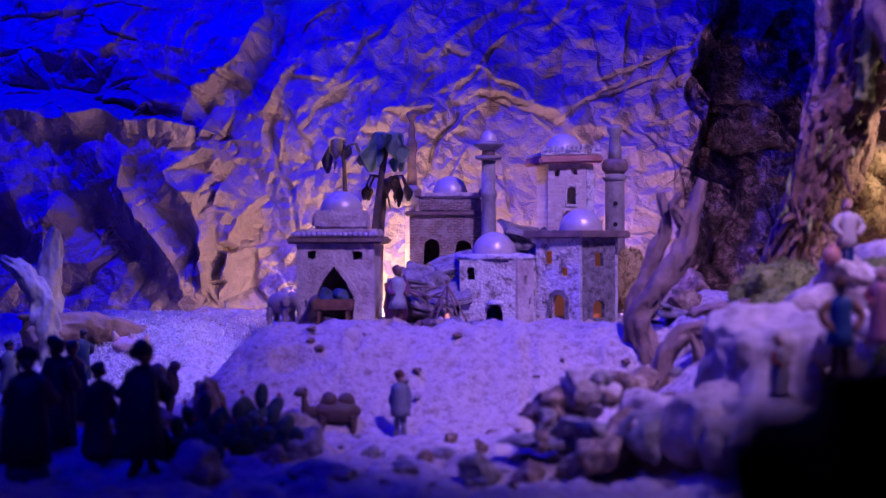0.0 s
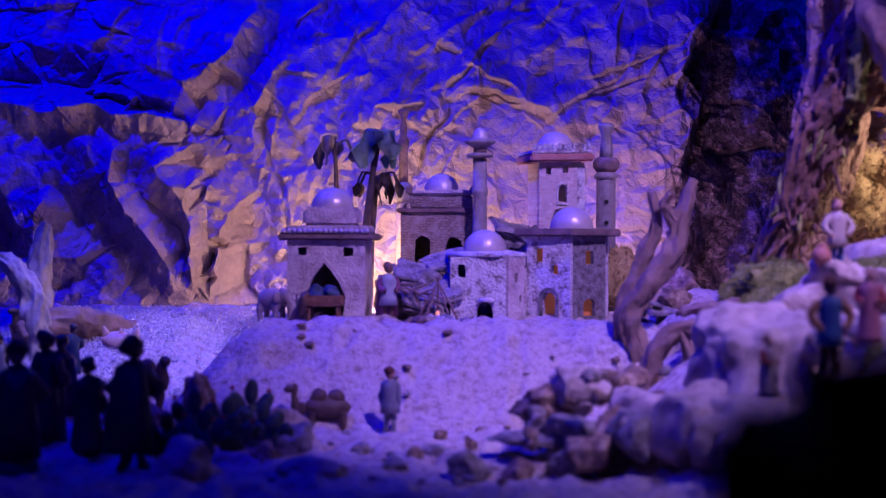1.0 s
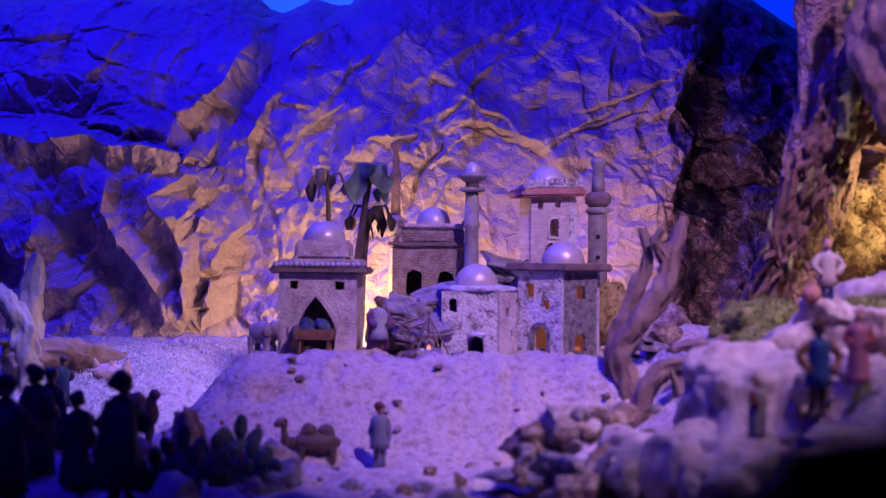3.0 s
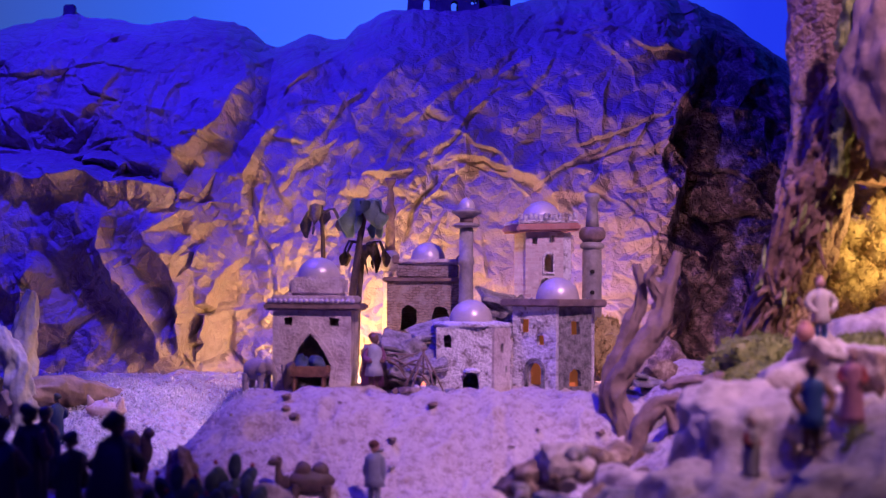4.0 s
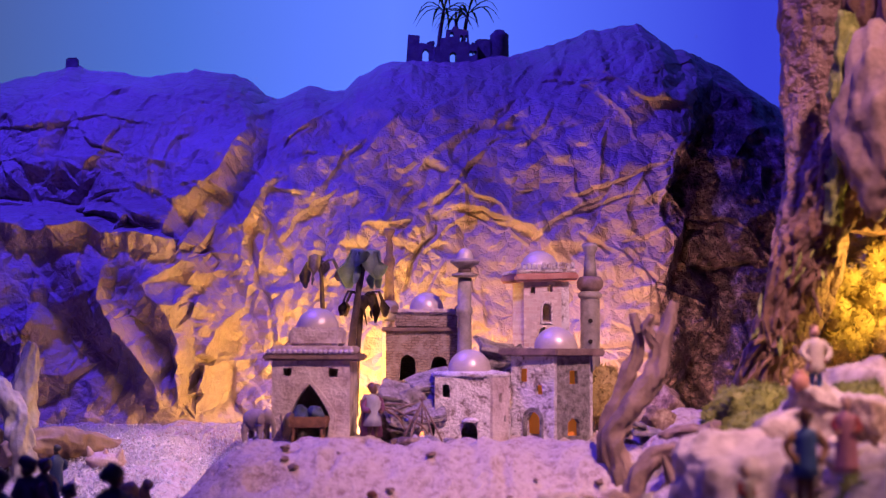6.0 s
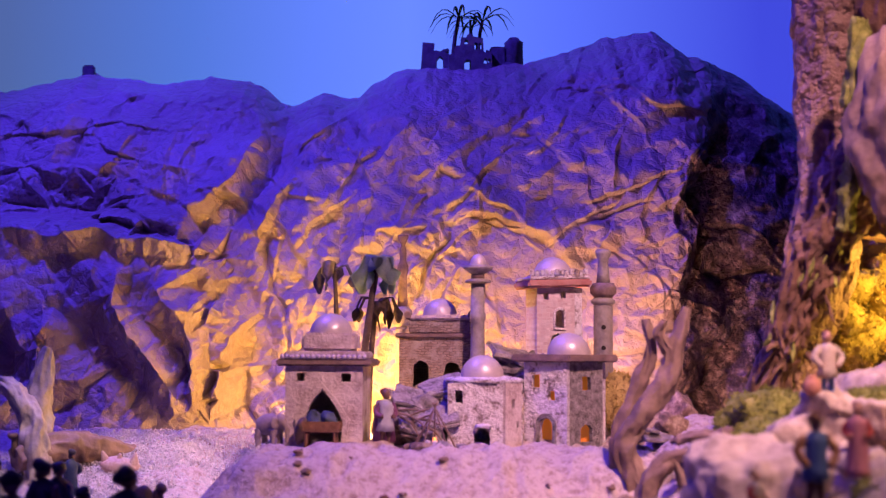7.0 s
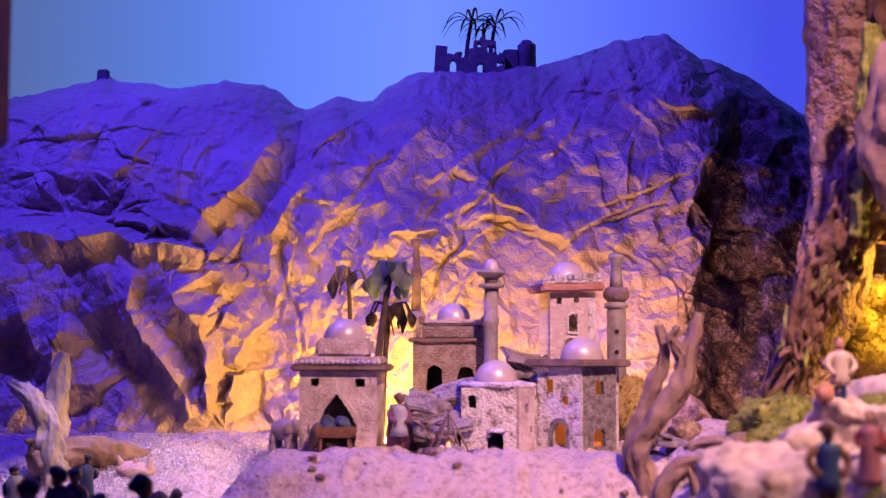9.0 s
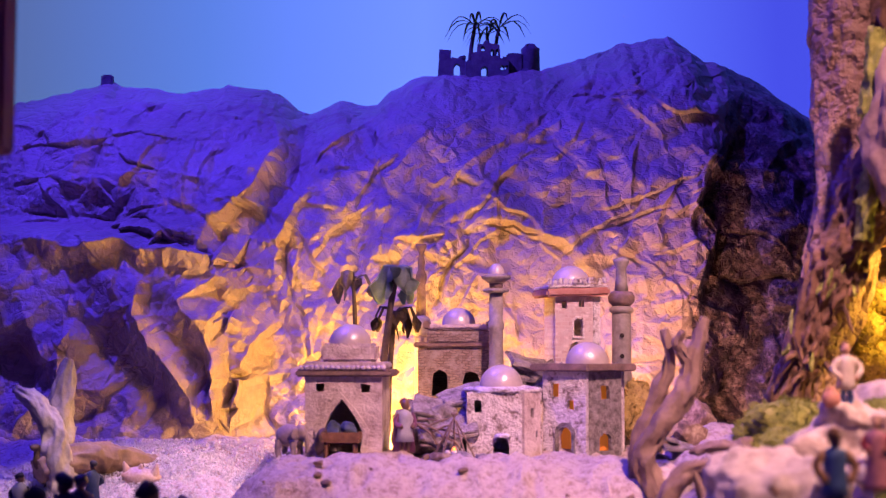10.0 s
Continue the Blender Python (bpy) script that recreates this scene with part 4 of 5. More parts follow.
def right_house():
    h = empty("two_storey_house", pose(0.216, 1.700, ground_at(0.226, 1.72), 0, 0, 0), "whitewashed model house with stone side and brown flat roof", "house", "model town")
    t = 0.118
    left = pose(-0.0310, 0.0170, 0, 0, 0, -34)
    right = pose(0.0235, 0.0190, 0, 0, 0, 30)
    holes = [ragged(rect(-0.016, 0.082, 0.013, 0.018), 0.001, 10), ragged(rect(0.010, 0.064, 0.010, 0.013), 0.001, 11), ragged(arch(0.002, 0, 0.022, 0.038), 0.0008, 12)]
    front = part("front_wall", panel(rect(0, -0.01, 0.070, t + 0.01), holes, 0.008, left), PLASTER, h)
    part("door_surround", panel(arch(0.002, 0.0005, 0.032, 0.045), [arch(0.002, 0.0005, 0.022, 0.0385)], 0.004, left @ pose(0, -0.0035, 0)), STONE_GREY, front, "grey arched stone surround")
    holes = [ragged(rect(0.006, 0.078, 0.014, 0.020), 0.001, 13), ragged(arch(0.006, 0.004, 0.020, 0.026), 0.0012, 14)]
    part("stone_side_wall", panel(rect(0, -0.01, 0.068, t + 0.01), holes, 0.008, right), STONE_GREY, h, "grey rubble stone side wall")
    part("back_wall", box(0.07, 0.008, t + 0.008, 0.001, pose(-0.028, 0.075, -0.008, 0, 0, 33)), PLASTER, h)
    part("back_wall", box(0.07, 0.008, t + 0.008, 0.001, pose(0.029, 0.075, -0.008, 0, 0, -33)), PLASTER, h)
    # Added emissive plate that makes door and windows look dimly lit.
    part("window_glow_plate", box(0.096, 0.003, 0.108, 0.0005, pose(0, 0.044, 0.004)), WINDOW_GLOW, h, "glowing orange plate standing in for lamplight in the windows")
    roof = bmesh.new()
    vs = [roof.verts.new(v) for v in ((0, -0.014, t), (0.076, 0.036, t), (0, 0.094, t), (-0.080, 0.034, t))]
    roof.faces.new(vs)
    g = bmesh.ops.extrude_face_region(roof, geom=roof.faces[:])
    bmesh.ops.translate(roof, verts=[v for v in g["geom"] if isinstance(v, bmesh.types.BMVert)], vec=(0, 0, 0.011))
    bmesh.ops.recalc_face_normals(roof, faces=roof.faces[:])
    bmesh.ops.bevel(roof, geom=roof.edges[:], offset=0.002, segments=2, affect="EDGES")
    part("roof_slab", roof, CORNICE, h, "brown roof board with a worn edge")
    part("dome", dome(0.031, 0.030, pose(0.004, 0.038, t + 0.012)), DOME, h, "pearly grey painted dome")


right_house()


def tower():
    h = empty("watch_tower", pose(0.211, 1.845, 0.137, 0, 0, 12), "pale brick model watchtower with an overhanging red-edged platform", "tower", "model town")
    w, t = 0.060, 0.108
    holes = [ragged(rect(-0.016, 0.090, 0.008, 0.010), 0.0008, 15), ragged(rect(0.012, 0.092, 0.008, 0.011), 0.0008, 16), ragged(arch(0.006, 0.048, 0.013, 0.026), 0.001, 17), ragged(arch(0.002, 0.008, 0.018, 0.030), 0.001, 18)]
    front = part("front_wall", panel(rect(0, 0, w, t), holes, 0.008), BRICK_PALE, h)
    part("niche_frame", panel(arch(0.006, 0.044, 0.019, 0.034), [arch(0.006, 0.046, 0.0135, 0.0285)], 0.003, pose(0, -0.0028, 0)), PLASTER, front)
    part("side_wall", box(0.012, 0.060, t, 0.001, pose(0.0362, 0.0302, 0)), PLASTER, h)
    part("side_wall", box(0.008, 0.052, t, 0.001, pose(-0.026, 0.0345, 0)), BRICK_PALE, h)
    part("back_wall", box(0.05, 0.008, t, 0.001, pose(0.003, 0.056, 0)), PLASTER, h)
    deck = part("platform", box(0.100, 0.086, 0.012, 0.003, pose(0.003, 0.028, t, 0, -2, 0), 0.001, 12), ROOF_RED, h, "worn red-edged platform")
    part("platform_top", box(0.096, 0.080, 0.006, 0.002, pose(0.003, 0.028, t + 0.0115, 0, -2, 0), 0.001, 13), PLASTER, h)
    for i in range(12):
        part("merlon", box(0.0062, 0.005, 0.009, 0.001, pose(-0.040 + i * 0.0078, -0.008, t + 0.0175 + 0.0003 * i - 0.002 * (i % 3 == 1), 0, 0, (i * 37) % 11 - 5), 0.0005, i), PLASTER, deck)
    part("dome", dome(0.030, 0.030, pose(0.004, 0.030, t + 0.018)), DOME, h, "pearly grey painted dome")


tower()


def ribbon(points, widths, thick=0.0006, droop=None, cup=0.25):
    """Leaf blade along points, slightly cupped, with thickness."""
    bm = bmesh.new()
    p = [Vector(q) for q in points]
    rows = []
    for i, q in enumerate(p):
        t = (p[min(i + 1, len(p) - 1)] - p[max(i - 1, 0)]).normalized()
        side = t.cross(Vector((0, 0, 1)))
        side = side.normalized() if side.length > 1e-4 else Vector((1, 0, 0))
        n = side.cross(t)
        w = widths[i]
        rows.append([bm.verts.new(q - side * w - n * w * cup), bm.verts.new(q), bm.verts.new(q + side * w - n * w * cup)])
    for a, b in zip(rows, rows[1:]):
        for k in range(2):
            bm.faces.new((a[k], a[k + 1], b[k + 1], b[k])).smooth = True
    bmesh.ops.solidify(bm, geom=bm.faces[:], thickness=thick)
    return bm


def palm(x, y, z, lean, height, radius, leaves, label, leaf_material, seed, size=0.05, width=0.012, trunk_material=None, fall=1.0, drop=0.0):
    """Palm with arching leaves; where drop is given the leaves bend over and hang straight down."""
    rnd = random.Random(seed)
    t = empty("palm_tree", pose(x, y, z), label, "palm tree", "palms")
    top = Vector((lean, 0, height))
    bm = tube([(0, 0, 0), (lean * 0.25, 0.002, height * 0.5), tuple(top)], [radius, radius * 0.8, radius * 0.62], 10, 0.35, seed)
    part("trunk", bm, trunk_material or TRUNK, t)
    for i in range(leaves):
        a = 2 * math.pi * (i + rnd.uniform(-0.3, 0.3)) / leaves
        s = size * rnd.uniform(0.75, 1.15)
        d = Vector((math.cos(a), math.sin(a), 0))
        rise = rnd.uniform(0.15, 0.5)
        if drop:
            hang, twist = drop * rnd.uniform(0.7, 1.1), rnd.uniform(-0.3, 0.3)
            side = Vector((-d.y, d.x, 0)) * twist * s
            pts = [top + d * s * math.sin(min(1, u * 2.2) * math.pi / 2) + side * u + Vector((0, 0, s * rise * math.sin(min(1, u * 2.4) * math.pi) - hang * max(0, u - 0.18) ** 1.15)) for u in (0, 0.12, 0.25, 0.4, 0.6, 0.8, 1.0)]
            part("leaf", ribbon(pts, [width * k for k in (0.35, 0.8, 1.0, 1.05, 0.95, 0.7, 0.25)], cup=0.35), leaf_material, t)
        else:
            pts = [top + d * s * u + Vector((0, 0, s * (rise * u * 2 - fall * 1.5 * u * u * u))) for u in (0, 0.2, 0.4, 0.6, 0.8, 1.0)]
            part("leaf", ribbon(pts, [width * k for k in (0.3, 0.8, 1.0, 0.95, 0.7, 0.12)], cup=0.45), leaf_material, t)


palm(-0.082, 1.80, 0.02, 0.024, 0.262, 0.0065, 7, "model palm with broad drooping grey-green paper leaves", LEAF, 4, 0.025, 0.017, drop=0.062)
palm(-0.122, 1.90, 0.05, -0.008, 0.222, 0.0045, 4, "thin dark model palm with curled leaves", LEAF_GREY, 7, 0.036, 0.010, fall=1.3, drop=0.045)
palm(-0.072, 1.84, 0.04, 0.010, 0.178, 0.0055, 7, "short dark model palm behind the houses", TRUNK, 12, 0.034, 0.008, drop=0.048)


# ---- figures ----
def figurine(name, x, y, z, h, turn, robe, coat, label, skirt=0.17, arms=1, cape=None, skin=None, category="figurine", hat=None, legs=False, sleeve=None, dark_head=None):
    """Small painted clay figure in one mesh."""
    bm = bmesh.new()
    if legs:
        for s in (-1, 1):
            put(bm, tube([(s * 0.07 * h, 0.02 * h, 0), (s * 0.055 * h, 0, 0.22 * h), (s * 0.04 * h, 0, 0.45 * h)], [0.035 * h, 0.045 * h, 0.06 * h], 8), None, 2 if legs == "bare" else 0)
            put(bm, ball(0.04 * h, 0.07 * h, 0.025 * h, pose(s * 0.07 * h, -0.02 * h, 0.02 * h), 2), None, 2)
        put(bm, lathe([(0.16 * h, 0.30 * h), (0.14 * h, 0.42 * h), (0.12 * h, 0.55 * h), (0.135 * h, 0.70 * h), (0.115 * h, 0.78 * h), (0.04 * h, 0.83 * h)], 14, None, 0.006 * h, 1), None, 1)
    else:
        put(bm, lathe([(skirt * h, 0), (skirt * 0.95 * h, 0.08 * h), (0.150 * h, 0.36 * h), (0.125 * h, 0.55 * h), (0.145 * h, 0.70 * h), (0.12 * h, 0.78 * h), (0.04 * h, 0.83 * h)], 16, None, 0.012 * h, 2), None, 0)
    put(bm, lathe([(0.035 * h, 0.80 * h), (0.035 * h, 0.87 * h)], 8), None, 2)
    put(bm, ball(0.072 * h, 0.08 * h, 0.09 * h, pose(0, -0.005 * h, 0.915 * h), 3), None, 2)
    put(bm, ball(0.082 * h, 0.08 * h, 0.07 * h, pose(0, 0.034 * h, 0.955 * h), 2), None, 3)
    if hat:
        put(bm, lathe([(0.13 * h, 0.955 * h), (0.12 * h, 0.97 * h), (0.065 * h, 0.975 * h), (0.055 * h, 1.03 * h), (0.02 * h, 1.04 * h)], 16), None, 3)
    for s in (-1, 1):
        if arms == 1:
            pts = [(s * 0.10 * h, 0, 0.75 * h), (s * 0.17 * h, -0.02 * h, 0.60 * h), (s * 0.10 * h, -0.13 * h, 0.55 * h)]
        elif arms == 2:
            pts = [(s * 0.10 * h, 0, 0.76 * h), (s * 0.22 * h, -0.03 * h, 0.62 * h), (s * 0.13 * h, -0.10 * h, 0.47 * h)]
        else:
            pts = [(s * 0.10 * h, 0, 0.75 * h), (s * 0.13 * h, 0, 0.58 * h), (s * 0.12 * h, -0.03 * h, 0.42 * h)]
        put(bm, tube(pts, [0.055 * h, 0.052 * h, 0.038 * h], 8), None, 5)
        put(bm, ball(0.03 * h, 0.03 * h, 0.032 * h, pose(*pts[-1]), 2), None, 2)
    if cape:
        put(bm, lathe([(0.19 * h, 0.12 * h), (0.16 * h, 0.4 * h), (0.13 * h, 0.7 * h), (0.05 * h, 0.82 * h)], 14, pose(0, 0.07 * h, 0) @ Matrix.Diagonal((1.1, 0.55, 1, 1)), 0.012 * h, 4), None, 4)
    for v in bm.verts:
        v.co += noise.noise_vector(v.co * (9 / h) + Vector((x * 50, 0, 0))) * (0.05 if dark_head else 0.022) * h
    ob = part(name, bm, [robe, coat, skin or SKIN, dark_head or HAIR, cape or coat, sleeve or coat])
    ob.matrix_world = pose(x, y, z - 0.002, 0, 0, turn)
    return tagged(ob, label, category)


WHITE, PURPLE, BLUE, NAVY = cloth(0.46, 0.46, 0.50), cloth(0.22, 0.07, 0.16), cloth(0.10, 0.18, 0.42), cloth(0.03, 0.05, 0.13)
RED, BROWN, CREAM, GREY = cloth(0.40, 0.06, 0.05), cloth(0.15, 0.08, 0.05), cloth(0.58, 0.48, 0.38), cloth(0.22, 0.22, 0.27)
PINK, BLACK = cloth(0.55, 0.22, 0.25), cloth(0.025, 0.022, 0.03)

figurine("shepherd_figurine", -0.040, 1.655, ground_at(-0.04, 1.655), 0.082, 20, WHITE, WHITE, "clay figurine in white tunic and purple cape", cape=PURPLE, skin=SKIN_DARK, legs="bare", sleeve=PURPLE)
figurine("walking_figurine", -0.031, 1.40, ground_at(-0.031, 1.40), 0.078, 160, GREY, GREY, "clay figurine in a grey-blue coat seen from behind", arms=0, legs=True)


def beast(name, x, y, z, s, turn, material, label, category, kind):
    """Four-legged clay animal in one mesh; s is its length."""
    bm = bmesh.new()
    if kind == "elephant":
        put(bm, ball(0.40 * s, 0.26 * s, 0.30 * s, pose(0, 0, 0.62 * s), 3, 0.02 * s, 40))
        put(bm, ball(0.19 * s, 0.18 * s, 0.22 * s, pose(0.40 * s, 0, 0.70 * s), 3))
        put(bm, tube([(0.52 * s, 0, 0.66 * s), (0.60 * s, 0, 0.42 * s), (0.58 * s, 0, 0.18 * s)], [0.09 * s, 0.06 * s, 0.04 * s], 10))
        for d in (-1, 1):
            put(bm, ball(0.05 * s, 0.14 * s, 0.17 * s, pose(0.34 * s, d * 0.22 * s, 0.68 * s, 0, 0, d * 25), 2))
        legs = [(0.24, 0.15), (0.24, -0.15), (-0.24, 0.15), (-0.24, -0.15)]
        for lx, ly in legs:
            put(bm, tube([(lx * s, ly * s, 0), (lx * s, ly * s, 0.25 * s), (lx * s, ly * s, 0.5 * s)], [0.085 * s, 0.08 * s, 0.11 * s], 10))
    else:
        put(bm, ball(0.42 * s, 0.20 * s, 0.20 * s, pose(0, 0, 0.42 * s), 3, 0.02 * s, 40))
        for hx in (-0.14, 0.16):
            put(bm, ball(0.15 * s, 0.13 * s, 0.20 * s, pose(hx * s, 0, 0.56 * s), 3))
        put(bm, tube([(-0.38 * s, 0, 0.42 * s), (-0.52 * s, 0, 0.42 * s), (-0.56 * s, 0, 0.62 * s), (-0.54 * s, 0, 0.74 * s)], [0.12 * s, 0.085 * s, 0.07 * s, 0.06 * s], 10))
        put(bm, ball(0.13 * s, 0.065 * s, 0.065 * s, pose(-0.62 * s, 0, 0.76 * s), 2))
        for lx, ly in ((0.26, 0.12), (0.26, -0.12), (-0.26, 0.12), (-0.26, -0.12)):
            put(bm, tube([(lx * s, ly * s, 0), (lx * s * 1.05, ly * s, 0.16 * s), (lx * s, ly * s, 0.36 * s)], [0.045 * s, 0.05 * s, 0.085 * s], 8))
    for v in bm.verts:
        v.co += noise.noise_vector(v.co * (7 / s) + Vector((x * 50, 0, 0))) * 0.035 * s
    ob = part(name, bm, material)
    ob.matrix_world = pose(x, y, z - 0.002, 0, 0, turn)
    return tagged(ob, label, category)


beast("elephant_figurine", -0.203, 1.685, ground_at(-0.203, 1.685), 0.053, -30, HIDE_GREY, "grey-brown clay elephant figurine beside the gatehouse", "figurine", "elephant")
beast("camel_figurine", -0.108, 1.43, ground_at(-0.108, 1.43) - 0.014, 0.070, 8, HIDE, "dark brown clay camel figurine lying loaded on the sand", "figurine", "camel")


def campfire():
    c = empty("campfire", pose(0.028, 1.655, ground_at(0.028, 1.66)), "stick tripod over a small fire on a round slab", "campfire")
    part("slab", lathe([(0.024, 0), (0.025, 0.003), (0.020, 0.005)], 20, None, 0.0015, 4), ROCK, c)
    for i in range(5):
        a = 2 * math.pi * i / 5 + 0.3
        part("stick", tube([(0.030 * math.cos(a), 0.024 * math.sin(a), 0), (0.012 * math.cos(a), 0.010 * math.sin(a), 0.034), (-0.004 * math.cos(a), -0.003 * math.sin(a), 0.062)], [0.0014, 0.0013, 0.001], 6, 0.3, i), WOOD_DRY, c)
    for i in range(4):
        part("ash_lump", ball(0.004, 0.004, 0.0035, pose(0.009 * math.cos(i * 1.6), 0.007 * math.sin(i * 1.6), 0.007), 2, 0.001, 90, i), CHIPS, c)
    part("ember", ball(0.003, 0.003, 0.005, pose(0, 0, 0.010), 2), EMBER, c, "small glowing ember")


campfire()


# ---- rocks of the town ----
for i, (x, y, z, rx, ry, rz, turn) in enumerate([
        (0.000, 1.735, 0.045, 0.050, 0.045, 0.040, 10), (0.050, 1.76, 0.050, 0.045, 0.04, 0.036, 60), (-0.035, 1.76, 0.040, 0.034, 0.04, 0.050, 20),
        (0.020, 1.70, 0.025, 0.030, 0.022, 0.022, -15), (0.135, 1.83, 0.110, 0.042, 0.04, 0.030, 15), (0.178, 1.81, 0.105, 0.040, 0.035, 0.028, -10),
        (0.262, 1.83, 0.120, 0.034, 0.03, 0.042, 40), (0.030, 1.80, 0.030, 0.085, 0.05, 0.038, 0), (0.225, 1.87, 0.060, 0.065, 0.055, 0.068, 30),
        (0.120, 1.86, 0.050, 0.060, 0.05, 0.060, 30)]):
    rock("town_rock", x, y, z, rx, ry, rz, i + 3, ROCK, "grey layered rock wedged between the model houses", turn)
# The last two, sunk and dark, stand in for a shaded hole.
for i, (x, y, rx, rz, m) in enumerate([(0.012, 1.61, 0.018, 0.012, "d"), (0.040, 1.60, 0.020, 0.012, "g"), (-0.010, 1.63, 0.012, 0.007, "d"), (0.07, 1.64, 0.013, 0.007, "g"), (-0.135, 1.515, 0.010, 0.005, "d"), (-0.150, 1.56, 0.008, 0.004, "d")]):
    rock("loose_stone", x, y, ground_at(x, y) + rz * 0.2, rx, rx * 0.8, rz, i + 31, ROCK if m == "g" else ROCK_OCHRE, "small loose stone or dark hole stand-in on the sandy mound", i * 40, 3)
for i, (x, y, rx, rz) in enumerate([(0.335, 1.80, 0.05, 0.05), (0.39, 1.86, 0.06, 0.06), (0.32, 1.72, 0.03, 0.02), (0.36, 1.70, 0.035, 0.022)]):
    rock("scrub_rock", x, y, ground_at(x, y) + rz * 0.3, rx, rx * 0.8, rz, i + 44, ROCK_OCHRE, "brown crumbly rock beside the town", i * 70)


def rock_slab(x, y, z, sx, sy, sz, rx, ry, rz, seed):
    """Split slab of layered stone with broken edges."""
    rnd = random.Random(seed)
    bm = bmesh.new()
    for k in range(3):
        w, d = sx * rnd.uniform(0.75, 1.0), sy * rnd.uniform(0.75, 1.0)
        put(bm, box(w, d, sz / 3, sz * 0.08, pose(rnd.uniform(-0.1, 0.1) * sx, rnd.uniform(-0.1, 0.1) * sy, k * sz * 0.32, rnd.uniform(-5, 5), rnd.uniform(-5, 5), rnd.uniform(-18, 18)), sz * 0.3, seed + k))
    ob = part("rock_slab", bm, ROCK)
    ob.matrix_world = pose(x, y, z, rx, ry, rz)
    tagged(ob, "grey layered stone slab laid between the model houses", "rock", "slabs of the town")


for i, (x, y, z, sx, sy, sz, rx, ry, rz) in enumerate([
        (0.142, 1.80, 0.128, 0.075, 0.05, 0.020, 24, 14, 10), (0.165, 1.79, 0.112, 0.070, 0.05, 0.018, 30, -28, -15), (0.040, 1.76, 0.088, 0.090, 0.05, 0.014, 22, -9, 4),
        (-0.002, 1.735, 0.070, 0.070, 0.05, 0.016, 42, 12, 12), (0.035, 1.715, 0.050, 0.075, 0.05, 0.016, 46, -14, -10), (0.000, 1.70, 0.034, 0.060, 0.04, 0.014, 38, 18, 20),
        (0.055, 1.74, 0.066, 0.050, 0.04, 0.016, 30, 30, -20), (0.128, 1.79, 0.108, 0.050, 0.04, 0.020, 20, 6, 40)]):
    rock_slab(x, y, z, sx, sy, sz, rx, ry, rz, i + 5)


def twig_heap():
    c = empty("twig_heap", pose(0.028, 1.70, 0.03), "dry brown twigs and roots heaped over the rocks", "twigs")
    rnd = random.Random(12)
    for i in range(8):
        x, z, a = rnd.uniform(-0.045, 0.015), rnd.uniform(0.0, 0.035), rnd.uniform(-60, 60)
        d = Vector((math.cos(radians(a)), rnd.uniform(-0.3, 0.3), math.sin(radians(a)))) * rnd.uniform(0.015, 0.028)
        q = Vector((x, -0.028 + z * 0.5 + rnd.uniform(-0.006, 0.006), z))
        part("twig", tube([tuple(q - d), tuple(q + Vector((0.004, -0.003, 0.004))), tuple(q + d)], [0.0018, 0.0016, 0.0008], 6, 0.5, i), WOOD_DRY, c)


twig_heap()


def shard_pile():
    p = empty("slate_pile", pose(0.315, 1.665, ground_at(0.315, 1.665)), "dark grey slate shards heaped beside the stone house", "stones")
    rnd = random.Random(5)
    for i in range(9):
        part("slate", box(0.05 * rnd.uniform(0.5, 1), 0.02, 0.005, 0.0015, pose(rnd.uniform(-0.03, 0.03), rnd.uniform(-0.015, 0.02), 0.002 + i * 0.0035, rnd.uniform(-20, 20), rnd.uniform(-25, 25), rnd.uniform(-40, 40)), 0.001, i), ROCK, p)


shard_pile()


# ---- ruin on the crest ----
def ruins():
    r = empty("gate_ruin", pose(0.018, 2.60, 0.735), "dark clay ruin with a broken arch on the crest", "ruin", "ruins on the crest")
    part("broken_wall", panel(ragged([(-0.022, -0.02), (0.036, -0.02), (0.036, 0.032), (0.010, 0.036), (0.005, 0.036), (0.004, 0.052), (-0.020, 0.054)], 0.002, 3), [ragged(arch(0.018, -0.002, 0.012, 0.026), 0.001, 1)], 0.022), RUIN, r)
    part("stump", box(0.014, 0.02, 0.010, 0.002, pose(0.029, 0.010, 0.0315, 0, 0, 10), 0.002, 3), RUIN, r)
    r = empty("keep_ruin", pose(0.096, 2.58, 0.725), "dark clay ruin with stepped walls and window holes", "ruin", "ruins on the crest")
    out = [(-0.030, -0.02), (0.048, -0.02), (0.048, 0.042), (0.034, 0.044), (0.034, 0.040), (0.030, 0.042), (0.029, 0.070), (0.006, 0.072), (0.004, 0.078), (-0.004, 0.078), (-0.006, 0.070), (-0.018, 0.070), (-0.020, 0.055), (-0.030, 0.052)]
    holes = [arch(-0.006, 0.056, 0.008, 0.010), arch(0.014, 0.046, 0.007, 0.014), arch(0.023, 0.046, 0.006, 0.014), arch(0.034, 0.016, 0.007, 0.011), rect(0.042, 0.018, 0.006, 0.008), arch(-0.003, 0.0, 0.014, 0.024)]
    part("stepped_wall", panel(ragged(out, 0.0012, 4), holes, 0.026), RUIN, r)
    part("side_block", box(0.018, 0.03, 0.058, 0.003, pose(-0.033, 0.018, -0.02), 0.002, 5), RUIN, r)
    r = empty("tower_ruin", pose(0.178, 2.61, 0.735), "dark clay round tower ruin with a lower block", "ruin", "ruins on the crest")
    part("tower", lathe([(0.021, -0.02), (0.019, 0.05), (0.020, 0.056), (0.012, 0.062), (0.010, 0.066), (0.004, 0.068)], 16, pose(0.012, 0, 0), 0.002, 3), RUIN, r)
